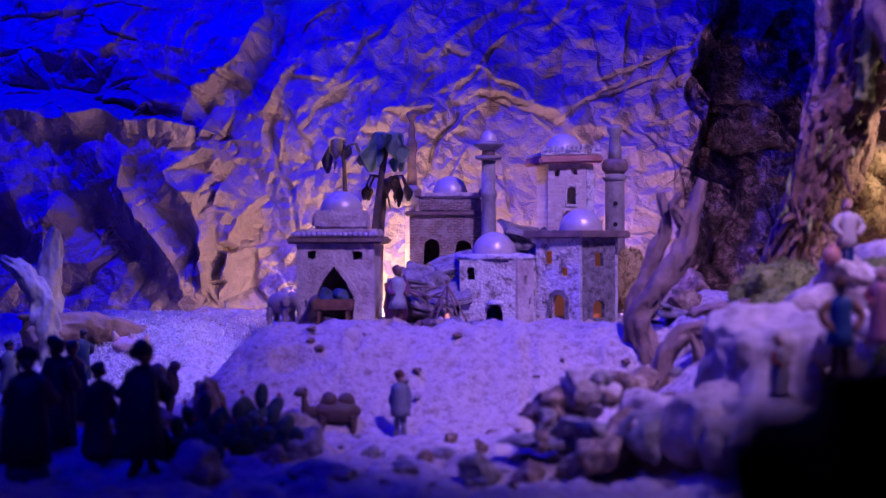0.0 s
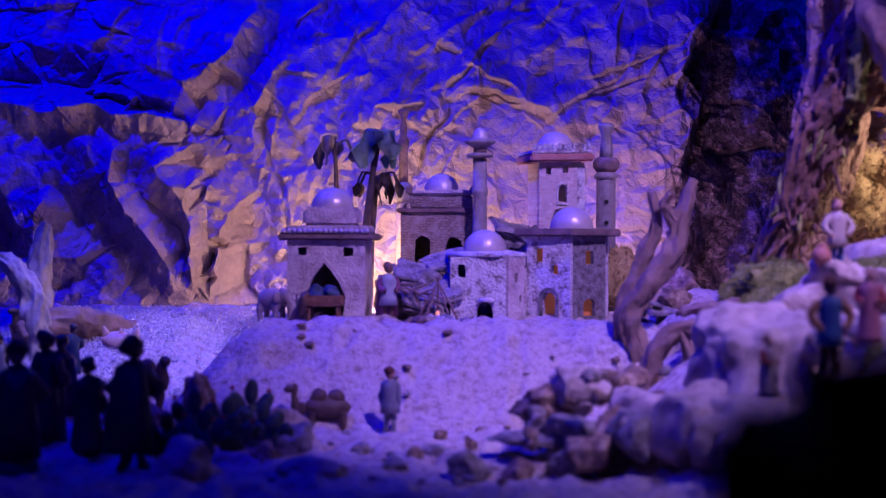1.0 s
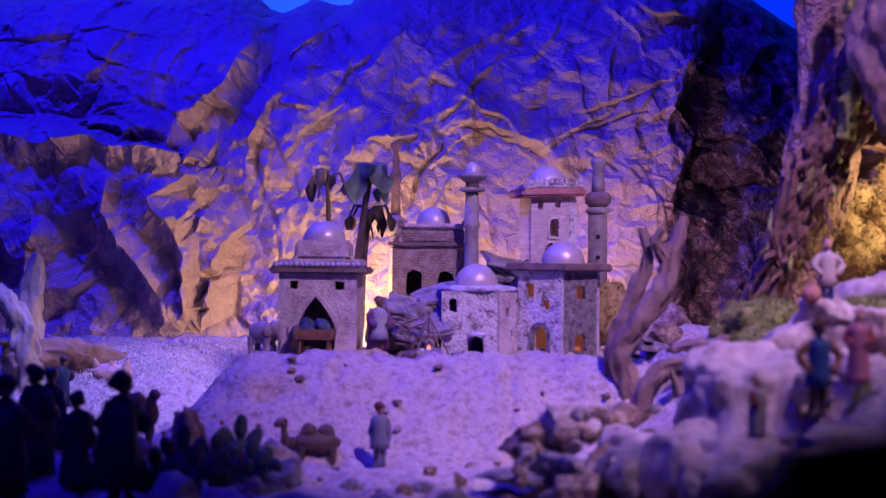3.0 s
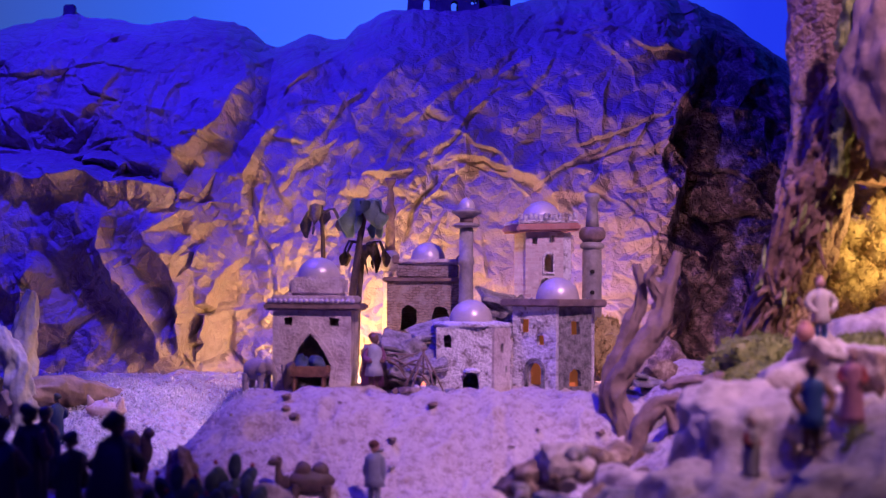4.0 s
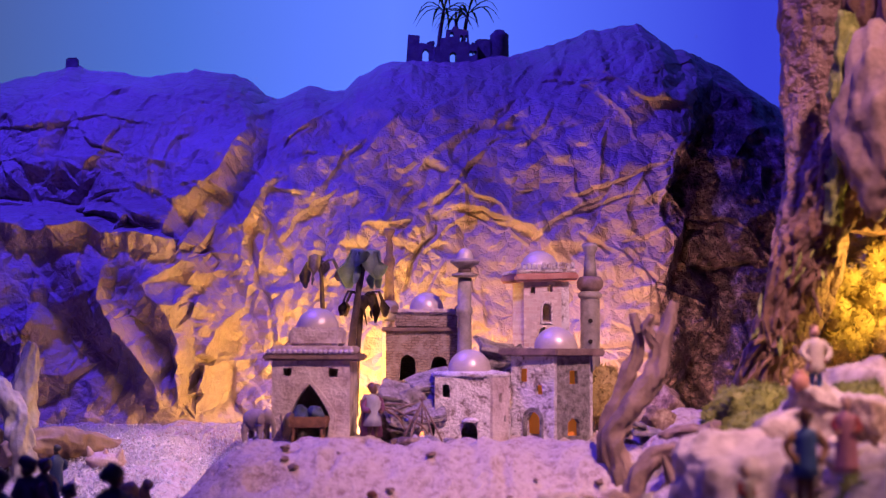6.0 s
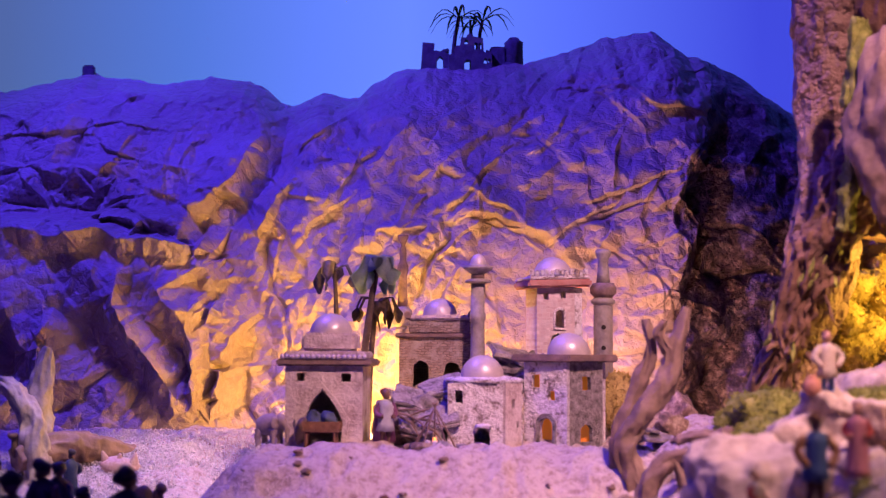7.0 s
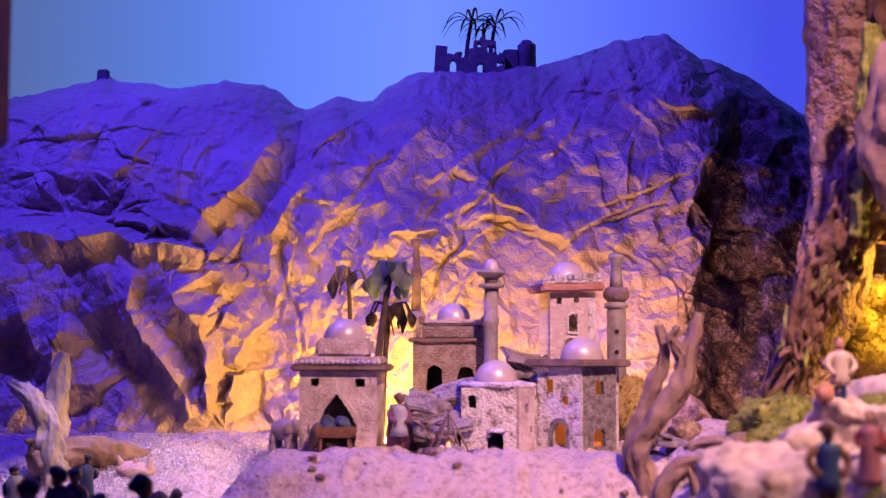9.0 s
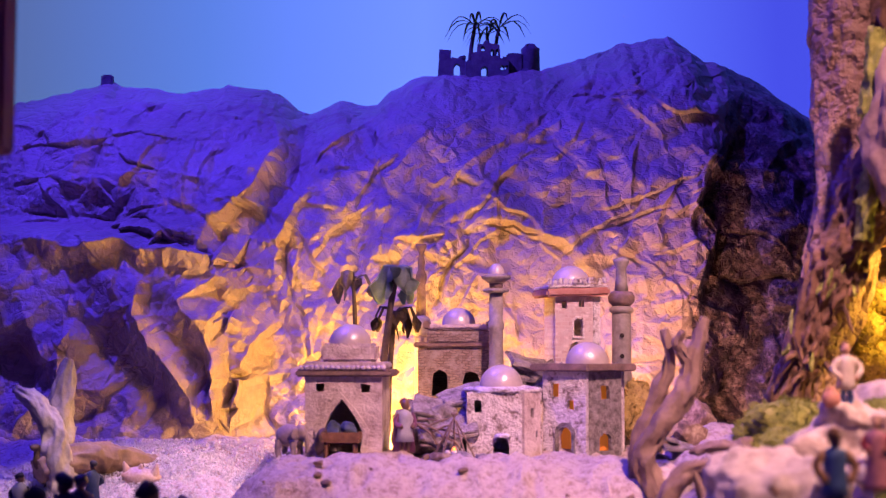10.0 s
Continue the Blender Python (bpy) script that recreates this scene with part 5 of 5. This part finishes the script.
    part("low_block", box(0.034, 0.03, 0.065, 0.003, pose(-0.022, 0.002, -0.02), 0.003, 6), RUIN, r)
    part("rubble", rock_mesh(0.035, 0.02, 0.018, 8, 3), RUIN, r)


ruins()
for x, z, lean, hgt, n, s in ((0.062, 0.725, 0.012, 0.118, 10, 0.072), (0.103, 0.73, -0.004, 0.092, 7, 0.050), (0.112, 0.725, 0.012, 0.112, 10, 0.068)):
    palm(x, 2.615, z, lean, hgt, 0.0055, n, "small dark palm with thin arching plastic leaves", LEAF_DARK, int(hgt * 1000), s, 0.0030, fall=0.62)
block = part("peak_stone", box(0.024, 0.024, 0.03, 0.003, None, 0.001, 3), RUIN)
block.matrix_world = pose(-0.688, 2.575, 0.702, 0, 0, 8)
block.location.z -= 0.004
tagged(block, "squared dark clay block on the lower peak", "ruin")


# ---- left side: driftwood, shell, chips, travellers ----
def driftwood(name, points, radii, material, label, seed=0, twigs=()):
    w = empty(name, pose(0, 0, 0), label, "driftwood")
    for name, pts, rad in [("stem", points, radii)] + [("twig", q, r) for q, r in twigs]:
        bm = tube(pts, rad, 18, 0.4, seed)
        rugged(bm, 0.007, 60, seed, 2, 0.25)
        part(name, bm, material, w)
    return w


driftwood("driftwood_branch", [(-0.62, 1.78, 0.105), (-0.585, 1.77, 0.085), (-0.555, 1.76, 0.045), (-0.545, 1.75, 0.005), (-0.53, 1.75, -0.06)], [0.006, 0.014, 0.017, 0.020, 0.022], WOOD_GREY, "grey weathered driftwood horn leaning from the sand", 1,
          [([(-0.556, 1.84, 0.15), (-0.562, 1.84, 0.11), (-0.566, 1.83, 0.06), (-0.56, 1.82, -0.03)], [0.006, 0.016, 0.020, 0.022])])
driftwood("driftwood_log", [(-0.57, 1.74, -0.012), (-0.52, 1.79, 0.004), (-0.475, 1.85, -0.006), (-0.42, 1.92, -0.022)], [0.018, 0.024, 0.022, 0.010], WOOD_DRY, "pale log half buried in wood chips", 2)


def shell():
    bm = bmesh.new()
    put(bm, ball(0.034, 0.018, 0.016, pose(0, 0, 0.008, 0, 6, 12), 4, 0.003, 60, 2))
    for x0, lean, h in ((-0.022, -0.008, 0.034), (0.000, 0.000, 0.030), (0.020, 0.008, 0.031)):
        put(bm, tube([(x0, 0, 0.006), (x0 + lean * 0.5, -0.003, h * 0.6), (x0 + lean, -0.006, h)], [0.011, 0.007, 0.0015], 10, 0.3, 2))
    ob = part("sea_shell", bm, SHELL)
    ob.matrix_world = pose(-0.430, 1.78, ground_at(-0.430, 1.78) + 0.003) @ Matrix.Scale(0.85, 4)
    tagged(ob, "tan and white spiky sea shell lying on wood chips", "shell")


shell()


def chips(count, name, place, label, material, size):
    rnd = random.Random(count)
    verts, faces = [], []
    for _ in range(count):
        x, y = place(rnd)
        z = ground_at(x, y) + rnd.uniform(0.0, 0.007)
        m = pose(x, y, z, rnd.uniform(0, 360), rnd.uniform(0, 360), rnd.uniform(0, 360))
        a, b, c = size * rnd.uniform(0.5, 1.3), size * rnd.uniform(0.4, 0.8), size * 0.2
        k = len(verts)
        verts += [tuple(m @ Vector((sx * a, sy * b, sz * c))) for sx in (-1, 1) for sy in (-1, 1) for sz in (-1, 1)]
        faces += [(k + p, k + q, k + r, k + s) for p, q, r, s in ((0, 1, 3, 2), (4, 6, 7, 5), (0, 4, 5, 1), (2, 3, 7, 6), (0, 2, 6, 4), (1, 5, 7, 3))]
    me = bpy.data.meshes.new(name)
    me.from_pydata(verts, [], faces)
    me.materials.append(material)
    tagged(new(name, me), label, "chips", kind="stuff")


def left_patch(rnd):
    y = rnd.uniform(1.58, 2.02)
    return min(-0.20, rnd.uniform(-0.62, -0.20) + rnd.uniform(-0.02, 0.02)) - 0.08 * max(0, 1.75 - y), y


chips(15000, "wood_chips", left_patch, "bright wood chips strewn like snow over the ground", CHIPS, 0.0019)

# travellers and beasts on the low ground
# Dark clothes, deepened: backlit shade is put into robe, skin and head colours.
for x, y, h, turn, robe, coat, label, kw in (
        (-0.476, 1.68, 0.070, 200, NAVY, NAVY, "dark blue robed clay figurine raising an arm", dict(arms=1)),
        (-0.437, 1.47, 0.108, 170, BROWN, NAVY, "dark brown robed clay figurine with dark blue coat", dict(cape=BLACK, arms=0)),
        (-0.410, 1.30, 0.125, 150, BLACK, BROWN, "dark robed clay figurine in a brown cloak", dict(cape=BLACK)),
        (-0.350, 1.24, 0.100, 190, BLACK, BLACK, "black robed kneeling clay figurine", dict(skirt=0.2, arms=0)),
        (-0.283, 1.14, 0.130, 175, BROWN, BLACK, "standing clay figurine in brown robe and dark cape", dict(cape=BLACK, legs=True)),
        (-0.388, 1.11, 0.128, 185, NAVY, BROWN, "standing clay figurine in dark blue robe", dict(cape=BLACK)),
        (-0.560, 1.62, 0.075, 200, GREY, BLACK, "small grey robed clay figurine", dict(arms=0)),
        (-0.245, 1.34, 0.062, 160, BLACK, GREY, "low dark clay figurine seated by the cactus", dict(skirt=0.24, arms=0))):
    figurine("traveller_figurine", x, y, ground_at(x, y), h, turn, robe, coat, label, skin=SKIN_DARK, dark_head=BLACK, **kw)
beast("camel_figurine", -0.551, 1.78, ground_at(-0.551, 1.78), 0.078, 60, HIDE, "dark clay camel figurine with a pale saddle cloth", "figurine", "camel")
beast("camel_figurine", -0.351, 1.53, ground_at(-0.351, 1.53), 0.092, 130, HIDE, "dark clay camel figurine standing on wood chips", "figurine", "camel")
beast("camel_figurine", -0.575, 1.48, ground_at(-0.575, 1.48), 0.085, 0, HIDE, "dark clay camel figurine at the edge of the caravan", "figurine", "camel")


def cactus(x, y, h, seed, flower):
    rnd = random.Random(seed)
    c = empty("cactus", pose(x, y, ground_at(x, y) - 0.003), "small grey-green potless cactus with red buds", "cactus", "cacti by the caravan")
    pads = [(0, 0, 0.0, 0, 1.0), (0.014, 0.004, h * 0.45, 32, 0.7), (-0.013, 0.0, h * 0.5, -30, 0.65), (0.002, -0.004, h * 0.75, 6, 0.6)]
    made = []
    for px, py, pz, r, s in pads:
        pad = part("pad", ball(0.013 * s, 0.007 * s, h * 0.42 * s, pose(px, py, pz + h * 0.36 * s, rnd.uniform(-12, 12), r, rnd.uniform(-40, 40)), 3, 0.0012, 120, seed), CACTUS, c)
        made.append(pad)
    if flower:
        for k in range(2):
            part("bud", ball(0.0024, 0.0024, 0.003, pose(*(pads[k + 1][0] * 1.5, -0.003, pads[k + 1][2] + h * 0.55)), 2), FLOWER, made[k + 1], "orange-red bud")


for i, (x, y, h) in enumerate([(-0.235, 1.22, 0.060), (-0.205, 1.26, 0.050), (-0.185, 1.30, 0.062), (-0.255, 1.17, 0.045), (-0.215, 1.16, 0.050), (-0.165, 1.24, 0.048), (-0.19, 1.19, 0.042), (-0.15, 1.20, 0.040)]):
    cactus(x, y, h, i, i % 2 == 0)
for i, (x, y, rx, rz, m) in enumerate([(-0.150, 1.28, 0.045, 0.036, ROCK_PALE), (-0.135, 1.21, 0.028, 0.028, ROCK), (-0.245, 1.31, 0.036, 0.060, ROCK_OCHRE), (-0.225, 1.42, 0.04, 0.03, ROCK_PALE),
                                       (-0.50, 1.20, 0.065, 0.050, ROCK_PALE), (-0.46, 1.06, 0.06, 0.04, ROCK_PALE), (-0.22, 1.08, 0.05, 0.026, ROCK_PALE), (-0.10, 1.08, 0.035, 0.016, ROCK_PALE),
                                       (0.055, 1.10, 0.024, 0.018, ROCK), (0.02, 1.22, 0.020, 0.010, ROCK), (0.10, 1.08, 0.020, 0.014, ROCK_OCHRE), (-0.02, 1.13, 0.018, 0.010, ROCK), (-0.06, 1.25, 0.015, 0.008, ROCK)]):
    rock("field_rock", x, y, ground_at(x, y) + rz * 0.35, rx, rx * 0.8, rz, i + 60, m, "rough stone on the sandy low ground", i * 50)


rnd_clod = random.Random(19)
for i in range(90):
    x, y = rnd_clod.uniform(-0.30, 0.26), 1.04 + 0.50 * rnd_clod.random() ** 1.3
    r = rnd_clod.uniform(0.0025, 0.0075) * (1.5 if i % 9 == 0 else 1)
    rock("sand_clod", x, y, ground_at(x, y) + r * 0.15, r * rnd_clod.uniform(0.8, 1.7), r, r * 0.6, i + 500, (ROCK_OCHRE, STONE_BROWN, ROCK)[i % 3], "small dark clod lying in the pale sand", i * 37, 2)


# ---- right side: rock pile, hill, branches, moss ----
rnd_pile = random.Random(8)
for i, (x, y, z, rx, rz, m) in enumerate([
        (0.168, 1.20, -0.022, 0.034, 0.026, ROCK_PALE), (0.135, 1.22, -0.045, 0.036, 0.022, ROCK_OCHRE), (0.205, 1.21, -0.028, 0.026, 0.024, ROCK_OCHRE), (0.232, 1.23, -0.016, 0.024, 0.013, ROCK_OCHRE),
        (0.155, 1.15, -0.062, 0.034, 0.024, ROCK), (0.195, 1.14, -0.068, 0.036, 0.028, ROCK_OCHRE), (0.115, 1.17, -0.073, 0.046, 0.010, ROCK), (0.175, 1.09, -0.075, 0.030, 0.022, ROCK_OCHRE),
        (0.215, 1.08, -0.055, 0.036, 0.032, ROCK), (0.235, 1.16, -0.050, 0.042, 0.036, ROCK_PALE), (0.148, 1.11, -0.088, 0.022, 0.018, ROCK), (0.262, 1.06, -0.045, 0.050, 0.044, ROCK_PALE)]):
    rock("pile_rock", x, y, z, rx, rx * rnd_pile.uniform(0.7, 1), rz, i + 80, m, "broken ochre and pale stone heaped on the sand", i * 33)
for i in range(34):
    x, y = 0.11 + rnd_pile.random() * 0.15, 1.07 + rnd_pile.random() * 0.17
    r = rnd_pile.uniform(0.006, 0.015)
    top = -0.085 + 0.085 * rnd_pile.random() * min(1, (x - 0.09) / 0.08)
    rock("pile_rock", x, y, top, r, r * 0.8, r * 0.8, i + 300, (ROCK, ROCK_OCHRE, ROCK_PALE)[i % 3], "small broken ochre stone on the rock heap", i * 61, 3)
for i, (x, y, r) in enumerate([(-0.30, 1.30, 0.03), (-0.33, 1.36, 0.035), (-0.19, 1.36, 0.022), (-0.265, 1.27, 0.022), (-0.155, 1.16, 0.02), (-0.28, 1.22, 0.018), (0.03, 1.33, 0.010), (0.00, 1.18, 0.012), (0.06, 1.27, 0.010)]):
    rock("dark_stone", x, y, ground_at(x, y) + r * 0.4, r, r * 0.8, r * 0.9, i + 350, ROCK_OCHRE, "dark rough stone among the cacti and caravan", i * 29)
rock("hill_boulder", 0.345, 1.12, 0.000, 0.080, 0.09, 0.078, 5, ROCK_PALE, "large smooth pale boulder on the hillside", 20, 5, 0.05)
rock("hill_boulder", 0.470, 1.24, 0.030, 0.100, 0.10, 0.075, 16, ROCK_PALE, "large pale boulder with a mossy foot", 60, 5, 0.05)
rock("hill_boulder", 0.400, 0.94, -0.035, 0.105, 0.08, 0.065, 9, ROCK_PALE, "broad pale boulder at the hill's foot", 10, 5, 0.05)
rock("hill_boulder", 0.560, 1.36, 0.070, 0.090, 0.08, 0.070, 19, ROCK_PALE, "pale boulder beneath the grotto", 40, 5, 0.05)
rock("hill_boulder", 0.300, 1.02, -0.06, 0.060, 0.05, 0.060, 21, ROCK_PALE, "pale boulder low on the hillside", 40, 5, 0.05)
# Stands in for a dark, unlit near shape whose kind is unclear.
near = part("bark_block", box(0.23, 0.05, 0.209, 0.016, None, 0.012, 4), BARK)
near.matrix_world = pose(0.181, 0.027, -0.102)
tagged(near, "dark brown block standing in for an unlit near shape at the table's edge", "bark")


for i, (x, y, z, r) in enumerate([(0.385, 1.30, 0.030, 0.030), (0.372, 1.38, 0.020, 0.028), (0.437, 1.215, 0.080, 0.042), (0.47, 1.12, 0.070, 0.034), (0.375, 1.02, 0.035, 0.026), (0.43, 1.05, 0.040, 0.030), (0.395, 1.45, 0.020, 0.032), (0.35, 1.28, -0.005, 0.030)]):
    rock("hill_stone", x, y, z, r, r * 0.8, r * 0.75, i + 120, ROCK_PALE if i % 3 else ROCK_OCHRE, "rough stone wedged into the hillside", i * 47)


def moss_clump(x, y, z, rx, ry, rz, seed, material, label, blades=900):
    c = empty("moss_clump", pose(x, y, z), label, "moss", "moss clumps")
    part("cushion", ball(rx, ry, rz, None, 4, rx * 0.22, 30, seed), material, c)
    rnd = random.Random(seed)
    verts, faces = [], []
    for _ in range(blades):
        d = Vector((rnd.gauss(0, 1), rnd.gauss(0, 1), rnd.gauss(0, 1))).normalized()
        p = Vector((d.x * rx, d.y * ry, d.z * rz))
        p += noise.noise_vector(p * 30 + Vector((seed * 7.1, 0, 0))) * rx * 0.22
        s = rnd.uniform(0.004, 0.009)
        t = (d + Vector((rnd.gauss(0, 0.5), rnd.gauss(0, 0.5), rnd.gauss(0, 0.5)))).normalized() * s
        w = d.orthogonal().normalized() * s * 0.25
        k = len(verts)
        verts += [tuple(p - w), tuple(p + w), tuple(p + t), tuple(p + d.cross(w) * 1.0)]
        faces += [(k, k + 1, k + 2), (k, k + 2, k + 3), (k + 1, k + 3, k + 2)]
    me = bpy.data.meshes.new("fronds")
    me.from_pydata(verts, [], faces)
    me.materials.append(material)
    f = tagged(new("fronds", me), "", kind="stuff")
    f.parent = c


moss_clump(0.430, 1.42, 0.075, 0.050, 0.05, 0.030, 1, MOSS, "yellow-green moss cushion on the hillside")
moss_clump(0.425, 1.36, 0.050, 0.040, 0.04, 0.026, 2, MOSS, "yellow-green moss cushion between the stones")
moss_clump(0.520, 1.30, 0.085, 0.035, 0.03, 0.024, 3, MOSS, "green moss cushion beside the figurines")
moss_clump(0.445, 0.98, 0.010, 0.045, 0.04, 0.030, 4, MOSS, "dull green moss cushion at the boulder's foot")
moss_clump(0.430, 1.52, 0.050, 0.045, 0.05, 0.035, 5, MOSS, "olive moss cushion under the pillar")
moss_clump(0.302, 1.86, 0.070, 0.036, 0.03, 0.050, 6, MOSS_GOLD, "dry brown scrub beside the minaret", 700)

figurine("jug_bearer_figurine", 0.443, 1.205, 0.104, 0.070, 10, BLUE, CREAM, "clay figurine in cream shirt and blue trousers with arms out", arms=2, legs=True)
jug = part("clay_jug", lathe([(0.008, 0), (0.015, 0.008), (0.017, 0.018), (0.012, 0.028), (0.007, 0.032), (0.009, 0.036)], 20), surface("terracotta", [(0.35, 0.14, 0.09), (0.5, 0.25, 0.17)], 40, 0.7, 0.2))
jug.matrix_world = pose(0.424, 1.195, 0.104) @ Matrix.Scale(0.6, 4)
tagged(jug, "round terracotta jug beside the figurine", "jug")
figurine("pilgrim_figurine", 0.346, 0.90, 0.021, 0.078, 5, BROWN, BLUE, "clay figurine in red-brown hat, ochre shirt and blue vest", arms=2, hat=True, legs=True, sleeve=cloth(0.50, 0.24, 0.10))
figurine("woman_figurine", 0.412, 1.00, 0.040, 0.066, -15, PINK, RED, "clay figurine in a pink dress and red bodice")
figurine("sitting_figurine", 0.300, 0.92, 0.000, 0.050, 40, CREAM, RED, "small clay figurine with a basket of coloured goods", arms=1)


def forked_branch():
    w = empty("forked_branch", pose(0, 0, 0), "dry brown forked branch standing beside the mound", "branch")
    limbs = [("stem", [(0.283, 1.50, -0.10), (0.282, 1.50, -0.02), (0.268, 1.50, 0.030), (0.290, 1.50, 0.070), (0.322, 1.50, 0.115), (0.336, 1.50, 0.165), (0.347, 1.50, 0.205)], [0.020, 0.016, 0.014, 0.015, 0.014, 0.011, 0.005]),
             ("fork", [(0.266, 1.515, -0.02), (0.266, 1.515, 0.045), (0.288, 1.515, 0.105), (0.303, 1.515, 0.150), (0.298, 1.515, 0.190)], [0.013, 0.012, 0.010, 0.009, 0.005]),
             ("knot", [(0.325, 1.50, 0.150), (0.312, 1.495, 0.172), (0.318, 1.49, 0.188)], [0.008, 0.006, 0.003]),
             ("root", [(0.272, 1.42, -0.07), (0.285, 1.41, -0.01), (0.318, 1.40, 0.024), (0.350, 1.38, 0.010), (0.372, 1.36, -0.01)], [0.015, 0.013, 0.011, 0.011, 0.011]),
             ("root", [(0.318, 1.40, 0.020), (0.330, 1.39, -0.02), (0.322, 1.36, -0.08)], [0.008, 0.010, 0.011]),
             ("root", [(0.315, 1.44, 0.038), (0.345, 1.42, 0.048), (0.385, 1.40, 0.050)], [0.005, 0.007, 0.009]),
             ("root", [(0.340, 1.38, -0.03), (0.352, 1.37, 0.025), (0.372, 1.36, 0.050)], [0.009, 0.010, 0.011])]
    for i, (name, pts, rad) in enumerate(limbs):
        bm = tube(pts, rad, 16, 0.5, i)
        rugged(bm, 0.006, 55, i, 2, 0.3)
        part(name, bm, WOOD_DRY, w)


forked_branch()


# ---- grotto pillar ----
def pillar():
    """Paper-clad pillar, its slanting bark and the stone face above the grotto."""
    p = empty("grotto_pillar", pose(0, 0, 0), "pillar of brown paper and cork bark beside a mossy grotto", "pillar")
    a, z = np.meshgrid(np.linspace(0, 2 * math.pi, 220), np.linspace(-0.12, 1.05, 300))
    edge = np.interp(z, [-0.12, 0.0, 0.105, 0.206, 0.394, 0.6, 1.05], [0.34, 0.372, 0.410, 0.450, 0.484, 0.487, 0.50])
    r = 0.046 + 0.02 * step(0.3, 0.8, z) + crumple(a * 0.075, z * 0.38, 21, 0.07, 0.017, 3, 0.55) + crumple(a * 0.07, z * 0.8, 22, 0.028, 0.006, 3, 0.55)
    ob, q = grid_object("paper_face", edge + 0.078 + r * np.cos(a), 1.58 + 0.8 * r * np.sin(a), z, PAPER_BROWN)
    ob.parent = p
    bm = tube([(0.424, 1.50, 0.00), (0.452, 1.50, 0.105), (0.487, 1.49, 0.206), (0.524, 1.48, 0.290), (0.570, 1.46, 0.39), (0.640, 1.46, 0.50), (0.680, 1.46, 0.72), (0.70, 1.46, 1.0)], [0.014, 0.021, 0.025, 0.030, 0.040, 0.05, 0.055, 0.06], 40, 0.5, 3)
    rugged(bm, 0.016, 60, 3, 3)
    part("bark_edge", bm, BARK, p, "dark cork bark")
    rnd = random.Random(77)
    for i in range(60):
        t = rnd.random()
        x, z0 = np.interp(t, [0, 0.3, 0.6, 1], [0.445, 0.478, 0.515, 0.59]), np.interp(t, [0, 0.3, 0.6, 1], [0.10, 0.206, 0.29, 0.44])
        chip = part("bark_flake", rock_mesh(rnd.uniform(0.002, 0.005), 0.004, rnd.uniform(0.010, 0.030), i + 200, 2), (BARK, BARK, BARK, MOSS)[i % 4], p)
        chip.matrix_basis = pose(float(x) + rnd.gauss(0.006, 0.018), 1.468 + rnd.gauss(0, 0.005), float(z0) + rnd.gauss(0, 0.02), rnd.uniform(-20, 20), 25 + rnd.gauss(0, 22), rnd.uniform(0, 90))
    bm = tube([(0.640, 1.58, 0.30), (0.650, 1.58, 0.50), (0.655, 1.58, 0.75), (0.66, 1.58, 1.05)], [0.07, 0.075, 0.08, 0.08], 40, 0.4, 9)
    rugged(bm, 0.020, 50, 9, 3)
    part("bark_back", bm, BARK, p, "dark cork bark")
    bm = tube([(0.528, 1.43, 0.30), (0.540, 1.42, 0.38), (0.538, 1.42, 0.46), (0.552, 1.42, 0.56)], [0.010, 0.012, 0.010, 0.012], 24, 0.6, 11)
    rugged(bm, 0.014, 70, 11)
    part("moss_strip", bm, MOSS, p, "dark green moss")
    # Mass added to keep the grotto lamp's light from spilling upward.
    top = part("bark_roof", rock_mesh(0.10, 0.10, 0.15, 33, 5), BARK, p, "added cork bark mass that blocks the grotto lamp upward")
    top.location = (0.690, 1.55, 0.49)
    face = part("rock_face", rock_mesh(0.060, 0.05, 0.110, 17, 5, -0.3), STONE_BROWN, p, "smooth brown stone face")
    face.location = (0.585, 1.39, 0.420)


pillar()


def grotto():
    u, v = np.meshgrid(np.linspace(0.565, 1.1, 170), np.linspace(-0.1, 0.40, 150))
    y = 1.72 - 0.25 * np.clip((u - 0.62) / 0.4, 0, 1) ** 1.5 + crumple(u, v, 31, 0.10, 0.09, 5, 0.6)
    ob, q = grid_object("grotto_wall", u, y, v, MOSS_GOLD)
    tagged(ob, "grotto back wall covered in dry golden moss", "grotto", kind="structure")
    for i in range(18):
        rnd = random.Random(i + 50)
        x = 0.540 + 0.13 * (i + rnd.random()) / 18
        z = 0.05 + rnd.random() * (0.085 + (x - 0.50) * 1.5 - 0.05)
        moss_clump(x, 1.62 + rnd.uniform(-0.02, 0.02), z, 0.030, 0.028, 0.030, 40 + i, MOSS_GOLD, "tuft of dry golden moss lit by the grotto lamp", 500)


grotto()

# edge of the display opening
post = part("display_post", box(0.05, 0.04, 1.955, 0.004, None, 0.002, 2), surface("red_brown_post", [(0.20, 0.07, 0.05), (0.34, 0.14, 0.10)], 12, 0.7, 0.3))
post.matrix_world = pose(-0.414, 1.0, 0.345)
tagged(post, "red-brown board hanging from the ceiling at the display's edge", "post", kind="structure")
